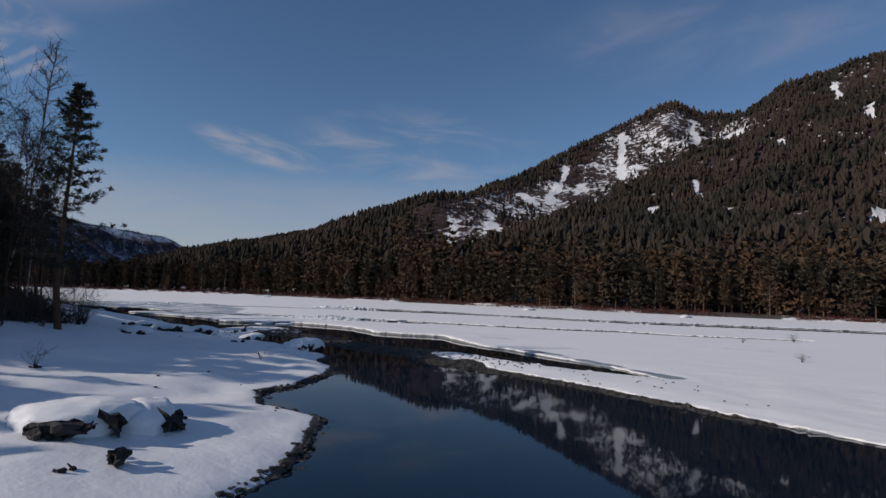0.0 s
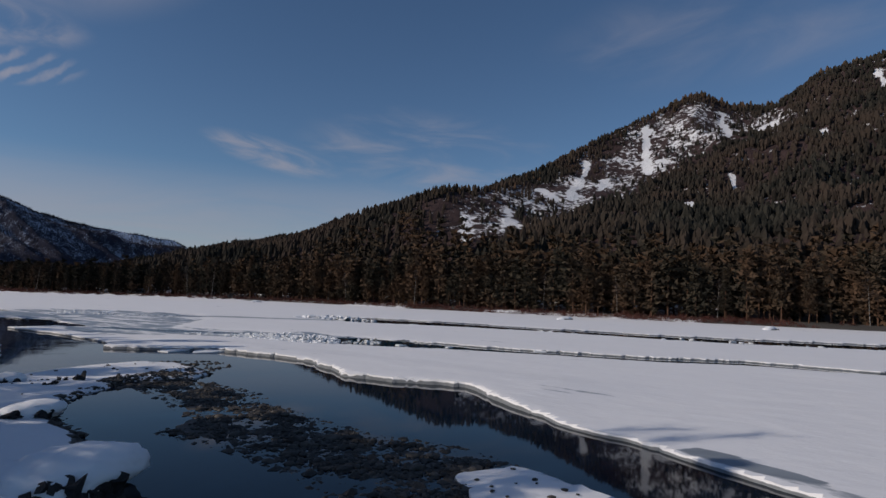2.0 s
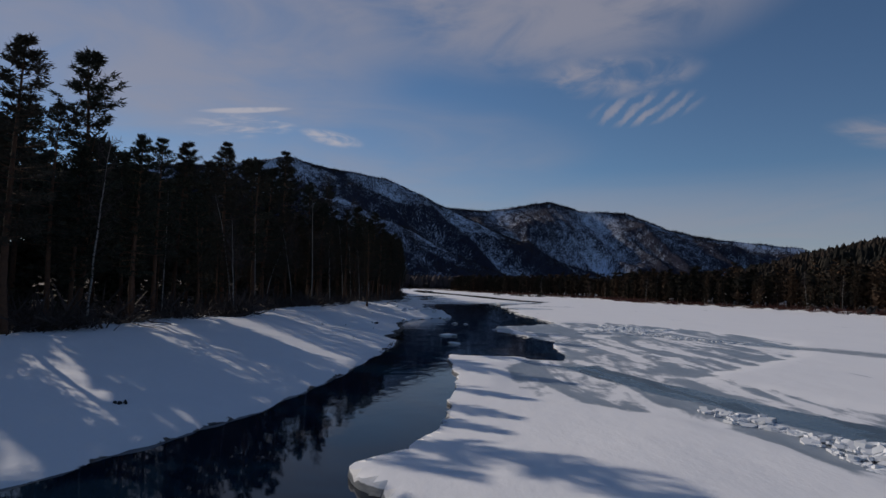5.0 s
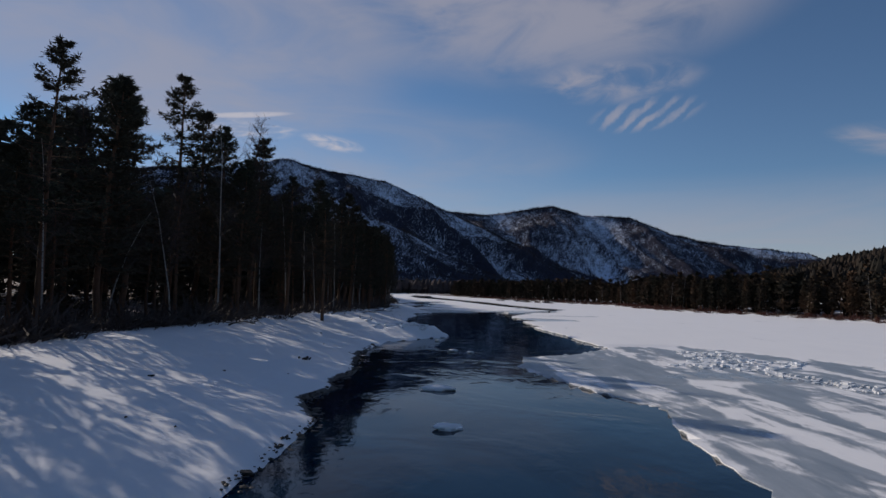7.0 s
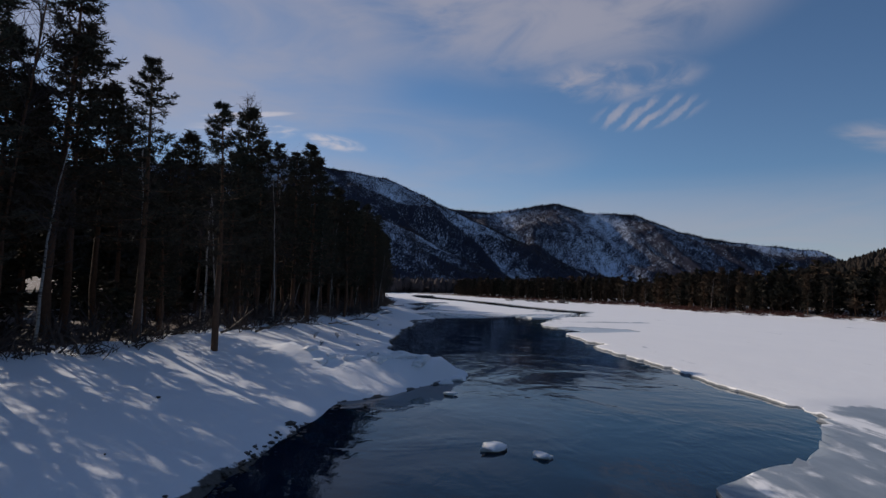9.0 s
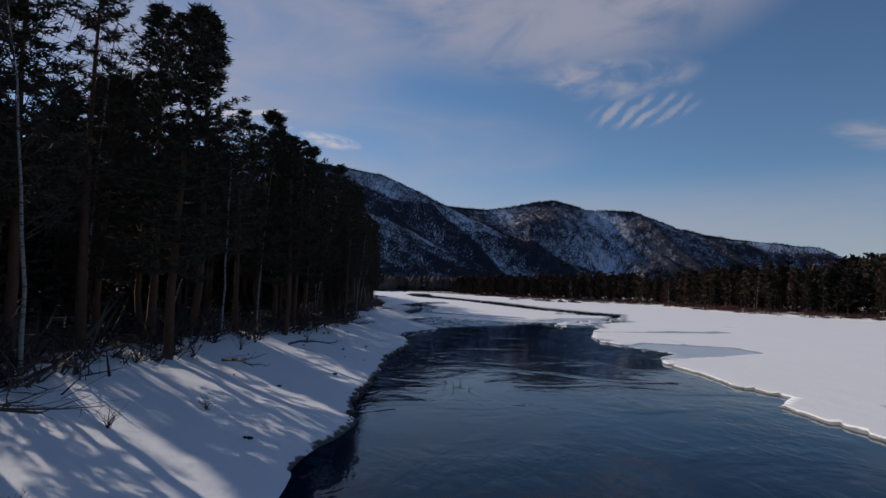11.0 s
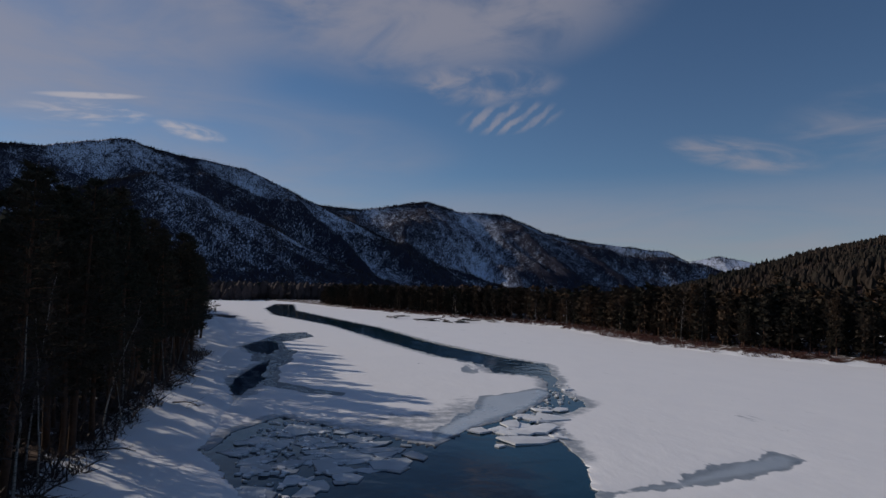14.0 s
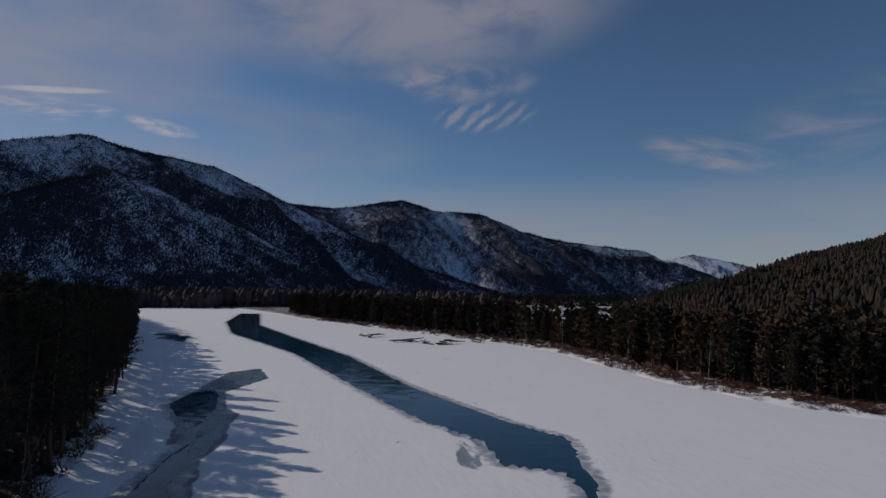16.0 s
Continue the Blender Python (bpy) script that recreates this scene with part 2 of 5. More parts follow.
WET_FLOE = grain_material("wet_ice", (0.16, 0.20, 0.24), (0.50, 0.53, 0.57), 0.45, 0.3, 0.3, 0.03, 0.35)
BARK = grain_material("pine_bark", (0.045, 0.026, 0.018), (0.16, 0.085, 0.05), 4.0, 0.9, 0.8, 0.04)
DEADWOOD = grain_material("dead_wood", (0.035, 0.028, 0.024), (0.12, 0.10, 0.085), 6.0, 0.9)
TWIG = grain_material("red_twigs", (0.06, 0.022, 0.018), (0.15, 0.052, 0.04), 0.4, 0.85, 0)
BROWN_TWIG = grain_material("brown_twigs", (0.032, 0.024, 0.022), (0.09, 0.068, 0.06), 0.4, 0.85, 0)
BARE_WOOD = grain_material("leafless_wood", (0.028, 0.020, 0.021), (0.080, 0.058, 0.054), 0.3, 0.9, 0, 0, 0.5)
NEEDLES = needle_material("pine_needles", (0.024, 0.030, 0.024), (0.074, 0.076, 0.056), (0.070, 0.058, 0.044), 0.05)
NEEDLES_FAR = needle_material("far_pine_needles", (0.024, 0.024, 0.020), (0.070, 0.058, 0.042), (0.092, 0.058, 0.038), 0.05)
NEEDLES_HILL = needle_material("hill_pine_needles", (0.014, 0.015, 0.014), (0.044, 0.041, 0.034), (0.056, 0.042, 0.034), 0.012)
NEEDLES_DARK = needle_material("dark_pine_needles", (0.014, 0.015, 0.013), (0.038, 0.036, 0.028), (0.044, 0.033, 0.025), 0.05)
HILLSIDE = slope_material("rocky_hillside", (0.018, 0.015, 0.015), (0.100, 0.062, 0.060), (0.036, 0.024, 0.024), 0.6, 0.22, (1.0, 1.0, 0.75), 0.4, 0.04)
# far slopes: rock, wood and snow are tinted blue to paint in distance haze
HAZED_RANGE = slope_material("hazed_wooded_range", (0.014, 0.018, 0.036), (0.044, 0.044, 0.070), (0.026, 0.025, 0.040), 0.535, 0.3, (1.0, 1.0, 0.13), 0.3, 0.075, (0.62, 0.69, 0.84))


def birch_material():
    mat, n, shader, place = material("birch_bark")
    marks = n.ramp(n.noise(n.scaled(place, (2.0, 2.0, 9.0)), 1.0, 4, 0.6), 0.52, 0.62)
    n.link(n.mix(marks, (0.28, 0.26, 0.24), (0.05, 0.04, 0.035)), shader.inputs["Base Color"])
    n.put(shader.inputs["Roughness"], 0.7)
    return mat


BIRCH = birch_material()


# ---- plan of the river ----
# Outlines in metres, x across the valley, y along it.
LEFT_SHORE = [(-75, 26), (-50, 31), (-36, 35), (-31.7, 36.3), (-28, 39.3), (-25, 41), (-24.8, 43.5), (-24.5, 47), (-22, 50.4), (-18.5, 50.6),
              (-12, 53.5), (-9, 56), (-7.4, 59.3), (-4, 61.3), (-2.5, 63.5), (-1.2, 68.5), (0.6, 72.2), (2, 79), (4.2, 84), (7, 87), (10.5, 88.6)]
LEFT_SHORE_MID = [(14.3, 88), (18, 89), (19.8, 93.5), (19.6, 97), (18.3, 100.2), (12, 99.6), (6.5, 97.6), (1, 97.5), (-2, 100), (3, 104), (7, 107.2),
                  (10, 110.6), (12.6, 117.5), (15.3, 126.5), (17.2, 138), (19, 155), (19.8, 169), (17.8, 174.8), (18.6, 179.3), (18, 183.2),
                  (18.7, 187), (18, 194), (17.2, 203), (17.6, 212)]
LEFT_SHORE_NORTH = [(18.4, 219), (21.5, 221.6), (25, 228.5), (27.2, 232), (26.2, 235), (21, 239.5), (18, 243), (17.3, 249), (18.4, 255), (17.5, 262), (17.8, 274),
                    (17.2, 285), (18.3, 293), (18.6, 303), (16.8, 312), (17.5, 318), (22, 329), (20, 338), (14, 352), (14, 380), (4, 430), (2, 470),
                    (-6, 520), (-24, 610), (-60, 740), (-120, 900), (-190, 1020)]
LAND_LEFT = LEFT_SHORE + LEFT_SHORE_MID + LEFT_SHORE_NORTH + [(-700, 1100), (-700, -300), (-75, -300)]
RIGHT_SHORE = [(215, -400), (208, -60), (200, 30), (196, 110), (198, 200), (205, 290), (200, 350), (178, 405), (152, 440), (145, 480), (146, 520),
               (149, 560), (140, 612), (121, 650), (76, 765), (40, 845), (20, 930), (-20, 1040), (-200, 1160)]
LAND_RIGHT = RIGHT_SHORE + [(-200, 1700), (1500, 1700), (1500, -400)]
ICE_EDGE = [(-15, -300), (-15, 0), (-11, 14), (-8.6, 20), (-6.7, 24.5), (-5, 27.7), (-4, 30.3), (-2.6, 33.7), (-1.5, 36.3), (-0.7, 39.5), (0.3, 42.3), (1.6, 45.4), (5.2, 48.6), (5, 51.5), (5.8, 54.5), (7.6, 56.8),
            (10.6, 55.2), (9.2, 50), (8, 45), (7.1, 41), (6.4, 37), (6.2, 33), (6.6, 30.6), (8.4, 32.8), (10, 34.8), (12, 37.4), (13, 40.4), (14.6, 44.6),
            (18.8, 52.2), (20, 57), (22, 60), (26.8, 66.8), (28.3, 69.2), (26.5, 75), (25.7, 80.3), (27.6, 83), (30.4, 88.5), (31, 95), (30.4, 101), (30, 105)]
ICE_EDGE_MID = [(26, 109.6), (24, 112), (22.3, 115.2), (24, 118), (26, 124.8), (26.2, 128), (26.3, 134), (26.8, 141), (26.1, 154.6), (32, 154.4), (38, 153.4),
                (39.5, 163), (39.6, 170), (41, 175), (37.5, 183), (35.4, 189), (33.9, 196), (35.6, 204), (42.6, 210), (49, 219), (47.8, 232), (47.2, 247),
                (46, 254.3), (45.4, 263.5), (48, 267), (46.6, 272), (46.8, 278), (46, 287), (47.6, 292), (51.6, 297), (48.4, 303), (46, 311)]
ICE_EDGE_NORTH = [(46.6, 318), (48.4, 325), (50.4, 332), (54, 343), (54.8, 349), (56.2, 357), (58, 363), (62, 366), (68, 371.6), (70, 375.5), (68.5, 379.5),
                  (72.5, 394), (75, 398), (77, 407), (82.4, 422.6), (76.5, 438), (64.5, 488), (55.5, 561), (33, 660), (11.4, 760), (2.9, 940), (-15, 940),
                  (-14.6, 794), (-0.5, 682), (33.5, 574), (50.6, 481), (58.3, 444), (66, 425), (64.6, 410), (72.6, 404), (71.5, 396), (65.5, 380), (57, 368.4)]
ICE_EDGE_LEFT = [(44.5, 357), (39.3, 350.5), (29, 361), (21, 368), (16.4, 360), (15, 352), (13, 352), (0, 400), (-10, 480), (-30, 600), (-70, 740), (-130, 900), (-300, 1060),
                 (-300, 1200), (300, 1200), (300, -300)]
ICE_FIELD = ICE_EDGE + ICE_EDGE_MID + ICE_EDGE_NORTH + ICE_EDGE_LEFT
FAR_LEAD = [(91.5, 138), (98, 120), (102, 100), (102, 80), (103, 61), (112, 38), (122, 5), (135, -30), (150, -25), (138, 8), (129, 38), (119, 64), (115, 84), (114.5, 105), (115, 131), (112, 150), (106, 160), (96, 166)]
NEAR_LEAD = [(46.6, 103), (50.5, 97), (53, 88), (57, 74.5), (60, 62), (65, 52.9), (66.5, 40), (76, 20), (79, 22), (70.8, 40), (71.5, 54), (66, 64), (62.5, 77), (60.5, 88), (60, 100), (59, 108), (54, 111), (48.5, 114)]
LEFT_POOL = [(11.6, 378), (11.4, 386), (11.5, 392.5), (11, 404.5), (11.7, 412.6), (13.6, 426.5), (15.5, 434), (15.8, 408.6), (16.7, 403.6), (15.3, 393), (14.4, 386.4), (13.4, 384.6), (12.7, 382)]
UPPER_POOL = [(5, 469), (7.6, 484.6), (12, 488), (14.9, 478), (15.5, 462), (14.9, 447), (9.5, 452)]
LEFT_SLUSH = [(5.1, 469.3), (7.6, 484.6), (13.5, 520.5), (22.1, 527.8), (25.5, 506.4), (20.5, 494.5), (15.5, 484), (17.6, 462), (21.2, 455.6), (20, 446), (20.5, 433), (18, 421.5), (19.3, 400),
              (25, 391.6), (31, 386), (30.3, 384), (24, 388), (17, 396), (14.7, 410), (14, 431), (11.3, 431.5), (10.3, 445), (8.5, 452)]
TOP_POOL = [(-40, 692), (-32, 655), (-17.6, 628), (-20, 660)]
THIN_ICE = [(36, 152), (38, 176), (32, 196), (34, 208), (48, 222), (62, 226), (74, 210), (82, 188), (70, 166), (54, 150), (44, 140)]
THIN_BELT = [(30, 133), (39, 127), (43.6, 117), (45, 106), (47.5, 101), (52, 90), (60, 90), (60.5, 104), (59, 116), (54.3, 131), (46.6, 146), (42, 157), (36, 157), (31, 146)]
THIN_STREAK = [(46, 331), (60, 333), (75, 337), (79, 340), (78.5, 343.5), (73, 341.5), (62, 336.5)]
THIN_BAY = [(46, 303), (52, 309), (62, 306), (63, 299), (56, 294), (49, 290), (45, 292)]
WET_REACH = [(44, 190), (62, 186), (80, 160), (92, 140), (95, 150), (84, 172), (70, 190), (52, 200)]
MELT_BELT = [(22, 366), (40, 352), (57, 370), (52, 386), (40, 372)]
GREY_TONGUE = [(40.1, 353.3), (44.5, 356.7), (49.2, 363), (57, 370), (66.6, 383.3), (66.8, 387.5), (54.3, 380.5), (50.3, 371), (42.3, 359.1)]
LEAD_SIDE = [(58, 442), (61, 434), (60.5, 421), (57.5, 410), (59.5, 407), (63.5, 416), (66, 425), (60, 438)]
BELT_LANE = [(40, 150), (44, 138), (50, 126), (56, 112), (60, 100), (58.5, 98), (53, 110), (47, 124), (41, 136), (37, 148)]
GRAVEL_BAR = [(9.8, 89.5), (12.1, 91), (15, 90.4), (15.6, 87), (14.6, 79), (12.6, 74), (11.2, 68), (10.6, 64), (11.6, 60), (10.8, 56), (8.4, 55.4), (5.8, 54.6), (4.8, 51.8), (5.4, 48.9), (3.2, 47), (1.6, 45.4), (0.2, 42), (-0.9, 38.6),
              (-1.8, 35.8), (-3.9, 30.2), (-4.9, 27.8), (-6.6, 24.6), (-8.6, 20), (-9.8, 20), (-8.2, 24.6), (-6.5, 27.9), (-5.2, 31.4), (-3.5, 35.9), (-2.4, 39.4), (-1.7, 42.5), (-1.2, 46), (0.3, 51), (2.6, 57.5), (4.5, 62), (4.6, 68), (4.2, 72), (7.5, 76), (9.6, 80), (10.5, 85)]
SHELF_ICE = [(6.7, 30.6), (8.4, 32.6), (11, 36), (13, 40.2), (15.8, 45.8), (18.2, 50), (19.2, 49.6), (17, 45), (14.8, 41), (11.9, 35.4), (9.2, 31.3), (6.4, 28.6)]
BAR_FRINGE = [(17.4, 100.4), (21, 99.4), (24.2, 96.5), (22.2, 91.5), (19.2, 90.6), (17, 88), (15.4, 89.6), (19, 94), (19.4, 98)]
FOREST_LEFT = [(-140, 42), (-100, 52), (-70, 62), (-40, 74), (-21, 81), (-17, 100), (-9, 120), (-4, 134), (-1, 147), (1, 160), (-1.5, 172), (-3, 184), (-0.5, 198), (2.4, 212), (4.4, 224), (4.8, 240), (5.2, 262), (6, 280), (7, 292), (7.4, 308), (7.8, 322), (6, 345),
               (4.6, 362), (1.5, 405), (-2, 440), (-6, 470), (-19, 536), (-40, 630), (-70, 750), (-130, 900), (-200, 1020)]


# ---- arithmetic of the ground ----
def hashed(i, j, seed):
    h = (i.astype(np.int64) * 374761393 + j.astype(np.int64) * 668265263 + seed * 974634777) & 0xFFFFFFFF
    h = ((h ^ (h >> 13)) * 1274126177) & 0xFFFFFFFF
    return ((h ^ (h >> 16)) & 0xFFFF) / 65535.0


def vnoise(x, y, seed=0):
    i, j = np.floor(x), np.floor(y)
    u, v = x - i, y - j
    u, v = u * u * (3 - 2 * u), v * v * (3 - 2 * v)
    a, b = hashed(i, j, seed), hashed(i + 1, j, seed)
    c, d = hashed(i, j + 1, seed), hashed(i + 1, j + 1, seed)
    return (a * (1 - u) + b * u) * (1 - v) + (c * (1 - u) + d * u) * v


def fbm(x, y, octaves=4, seed=0):
    total, size, norm = 0.0, 1.0, 0.0
    for k in range(octaves):
        total = total + size * vnoise(x * 2**k + 17.3 * k, y * 2**k - 9.1 * k, seed + k)
        norm, size = norm + size, size * 0.5
    return total / norm - 0.5


def ridged(x, y, octaves=5, seed=0):
    total, size, norm = 0.0, 1.0, 0.0
    for k in range(octaves):
        total = total + size * (1 - np.abs(2 * vnoise(x * 2**k + 5.7 * k, y * 2**k + 3.3 * k, seed + k) - 1))
        norm, size = norm + size, size * 0.5
    return total / norm


def smooth(x, low, high):
    t = np.clip((x - low) / (high - low), 0, 1)
    return t * t * (3 - 2 * t)


def line_far(x, y, line, closed=False, values=None):
    """The distance to a line, and the values along it at the nearest place."""
    best, found = np.full(x.shape, 1e9), np.zeros(x.shape)
    pairs = list(zip(range(len(line)), list(range(1, len(line))) + ([0] if closed else [])))
    for a, b in pairs:
        (ax, ay), (bx, by) = line[a][:2], line[b][:2]
        dx, dy = bx - ax, by - ay
        t = np.clip(((x - ax) * dx + (y - ay) * dy) / (dx * dx + dy * dy), 0, 1)
        far = np.hypot(x - ax - t * dx, y - ay - t * dy)
        near = far < best
        best = np.where(near, far, best)
        if values is not None:
            found = np.where(near, values[a] * (1 - t) + values[b] * t, found)
    return (best, found) if values is not None else best


def inside(x, y, ring):
    odd = np.zeros(x.shape, bool)
    for (ax, ay), (bx, by) in zip(ring, ring[1:] + ring[:1]):
        if ay != by:
            odd ^= ((ay > y) != (by > y)) & (x < (bx - ax) * (y - ay) / (by - ay) + ax)
    return odd


def signed(x, y, ring):
    """Metres inside a ring; below nought outside it."""
    far = line_far(x, y, ring, True)
    return np.where(inside(x, y, ring), far, -far)


def wobble(x, y, size, amount, seed):
    return amount * (fbm(x / size, y / size, 3, seed)) * 2


CHUTES = [[(688, 237), (588, 207)], [(747, 164), (654, 143)], [(583, 271), (455, 234)], [(323, 254), (294, 238)], [(741, 11), (711, 7)], [(475, 146), (400, 130)], [(534, 122), (510, 113)],
          [(705, 120), (724, 102)], [(456, 261), (434, 240)], [(367, 247), (334, 227)], [(656, -17), (630, -13)], [(409, -9), (392, -5)], [(639, 72), (626, 57)], [(548, 238), (500, 224)]]
BARE_SLOPES = [[(700, 235), (590, 215), (480, 240), (320, 250)], [(720, 190), (640, 180)], [(740, 150), (700, 120)]]
HILL_CREST = [(930, 1300, 20), (790, 1120, 56), (740, 960, 84), (690, 830, 100), (600, 700, 86), (441, 517, 65), (388, 367, 78), (345, 292, 80), (402, 276, 90), (505, 294, 120), (620, 284, 175), (717, 246, 228),
              (780, 205, 266), (816, 175, 257), (825, 114, 252), (800, 61, 274), (799, -34, 294), (820, -200, 306), (820, -420, 300)]
HILL_FOOT = [(760, 1400), (520, 1080), (330, 860), (235, 640), (206, 520), (215, 440), (250, 360), (250, 290), (240, 200), (238, 110), (240, 30), (250, -60), (262, -420)]


def hill_height(x, y):
    crest, weight, top = np.full(x.shape, 1e9), 0.0, 0.0
    for a, b in zip(HILL_CREST, HILL_CREST[1:]):  # the crest's height, blended over its stretches
        far, high = line_far(x, y, [a, b], values=[a[2], b[2]])
        near = (far + 0.5) ** -2.6 * math.hypot(b[0] - a[0], b[1] - a[1]) ** 0.7
        crest, weight, top = np.minimum(crest, far), weight + near, top + near * high
    top = top / weight
    foot = line_far(x, y, HILL_FOOT)
    ring = HILL_FOOT + [(1600, -420), (1600, 1500), (760, 1500)]
    foot = np.where(inside(x, y, ring), foot, 0)
    share = foot / (foot + crest + 1e-6)
    body = top * share**1.05
    rough = (ridged(x / 120, y / 120, 5, 40) - 0.55) * 46 * np.sqrt(np.clip(share * (1 - share) * 4, 0, 1)) * np.clip(top / 150, 0.25, 1.2)
    return np.maximum(body + rough * smooth(foot, 5, 60), 0)


def land_height(x, y):
    """Height of the banks, the river bed, and the bare and littered shares."""
    warp_x, warp_y = x + wobble(x, y, 2.6, 0.55, 3) + wobble(x, y, 0.9, 0.22, 8), y + wobble(x, y, 2.6, 0.55, 5)
    left = signed(warp_x, warp_y, LAND_LEFT)
    right = signed(x + wobble(x, y, 14, 3.0, 11), y + wobble(x, y, 14, 3.0, 12), LAND_RIGHT)
    gravel = signed(warp_x, warp_y, GRAVEL_BAR)
    wood = line_far(x, y, FOREST_LEFT)
    wood = np.where(inside(x, y, FOREST_LEFT + [(-700, 1020), (-700, 42)]), wood, -wood)
    south = 1 - smooth(y, 70, 125)
    slope, top = 0.185 - 0.075 * south, 2.5 + 1.2 * south
    bar = smooth(y, 80, 86) * (1 - smooth(y, 101, 104)) * smooth(x, -2, 5)
    rise = np.minimum(slope * np.maximum(left - 0.5, 0), top + 0.02 * left) * (1 - 0.75 * bar)
    snow = 0.30 * smooth(left, -0.25, 0.6) + rise
    hum = smooth(left, 0.3, 4)
    snow = snow + hum * (1.0 * south + 0.3) * (fbm(x / 8.5, y / 5.0, 3, 21)) + hum * 0.16 * south * (ridged(x / 3.2 + y / 9, y / 2.2, 3, 24) - 0.5)
    snow = snow + 0.8 * smooth(left, 3, 10) * fbm(x / 25, y / 25, 3, 22)
    spur = 0.75 * np.exp(-line_far(x, y, [(15, 227), (21, 230), (27, 229)]) ** 2 / 10) * smooth(left, -0.2, 1.2)
    snow = snow + spur * (1 + 2.8 * fbm(x / 2.4, y / 2.4, 2, 27))
    bed = np.clip(0.5 * left, -1.4, 0) - 0.12
    z = np.where(left > -0.25, snow + np.where(left < 0.1, -0.12, 0) * smooth(left, 0.1, -0.25), bed)
    pebble = smooth(gravel, -0.6, 0.8)
    z = np.where((gravel > -0.8) & (left < 0.6), np.maximum(z, -0.22 + (0.2 + 0.16 * smooth(57 - y, 0, 6) * smooth(y, 10, 20)) * pebble + 0.3 * fbm(x / 2.2, y / 2.2, 3, 30)), z)
    bank = 0.25 + 1.3 * smooth(right, 0, 9) + 0.9 * smooth(right, 8, 40) + 0.5 * smooth(right, 0, 20) * fbm(x / 9, y / 9, 4, 31)
    bank = bank + hill_height(x, y)
    z = np.where(right > -3, np.maximum(z, np.where(right > 0, bank, 0.25 + 0.2 * right)), z)
    rocky = (smooth(y, 30, 36) * (1 - smooth(y, 78, 90)) * smooth(x, -38, -30) + smooth(y, 165, 172) * (1 - smooth(y, 200, 216)) + 0.6 * smooth(y, 246, 252) * (1 - smooth(y, 325, 335)))
    bare = np.clip(rocky, 0, 1) * (1 - smooth(left, 0.15, 0.75)) + pebble * (left < 0.8) * smooth(z, 0.35, 0.05)
    bare = np.maximum(bare, (left < -0.1) * (right < -3) * 1.0)
    litter = smooth(wood, -3.0, 4) * 0.62 + smooth(right, 1.0, 4) * (0.5 + 0.06 * smooth(right, 60, 30))
    return z, np.clip(bare, 0, 1), np.clip(litter, 0, 1)


def ice_field(x, y):
    """Metres inside the edge of the ice."""
    wx, wy = x + wobble(x, y, 3.2, 0.5, 51) + wobble(x, y, 1.0, 0.2, 53), y + wobble(x, y, 3.2, 0.6, 52) + wobble(x, y, 1.0, 0.2, 54)
    field = signed(wx, wy, ICE_FIELD)
    for lead in (FAR_LEAD, NEAR_LEAD, LEFT_POOL, UPPER_POOL, TOP_POOL):
        field = np.minimum(field, -signed(wx, wy, lead))
    return field, wx, wy


def ice_height(x, y):
    """Top of the ice, its slush and its thin share; below nought where there is open water."""
    field, wx, wy = ice_field(x, y)
    thin = np.full(x.shape, -50.0)
    for patch in (THIN_ICE, THIN_BELT, THIN_STREAK, THIN_BAY, LEFT_SLUSH):
        thin = np.maximum(thin, signed(wx, wy, patch))
    thinness = smooth(thin, -1.5, 1.5)
    wet = np.maximum(smooth(signed(wx, wy, WET_REACH), -3, 4), 0.8 * smooth(signed(wx, wy, MELT_BELT), -5, 6)) * 0.75
    wet = np.maximum(wet, 0.7 * smooth(-field, -5, -0.5) * smooth(y, 335, 345))
    spit = smooth(16 - x, 0, 6) * smooth(62 - y, 0, 10)  # a snowed-in gravel spit
    high = (1 - 0.5 * spit) * (0.27 + 0.2 * smooth(y, 56, 64) * smooth(40 - x, 0, 6) * smooth(124 - y, 0, 8)) * (1 - 0.8 * thinness) * (1 - 0.55 * smooth(y, 300, 345)) * (1 - 0.45 * wet)
    z = np.where(field >= 0, high * (0.86 + 0.14 * smooth(field, 0, 0.6)), -0.3)
    drift = smooth(field, 0.5, 6) * (1 - thinness)
    z = z + drift * (0.10 * fbm(x / 11, y / 7, 3, 60) + 0.05 * fbm(x / 2.5, y / 4.0, 3, 62)) + 0.04 * smooth(field, 0.2, 0.8) * fbm(x / 1.3, y / 1.3, 3, 61) * (1 + thinness)
    z = z + spit * smooth(field, 0.3, 3) * (0.12 + 0.3 * fbm(x / 5, y / 5, 3, 63))
    return z, field, wet, thinness


# ---- meshes ----
def mesh_of(name, verts, faces, mat, **attributes):
    """A mesh from arrays: n x 3 places, m x 3 or m x 4 corners."""
    verts, faces = np.asarray(verts, np.float32), np.asarray(faces, np.int32)
    me = bpy.data.meshes.new(name)
    me.vertices.add(len(verts))
    me.vertices.foreach_set("co", verts.ravel())
    me.loops.add(faces.size)
    me.loops.foreach_set("vertex_index", faces.ravel())
    me.polygons.add(len(faces))
    me.polygons.foreach_set("loop_start", np.arange(0, faces.size, faces.shape[1], dtype=np.int32))
    for key, values in attributes.items():
        me.attributes.new(key, "FLOAT", "POINT").data.foreach_set("value", np.asarray(values, np.float32))
    me.polygons.foreach_set("use_smooth", np.zeros(len(faces), bool))
    me.materials.append(mat)
    me.update(calc_edges=True)
    return me


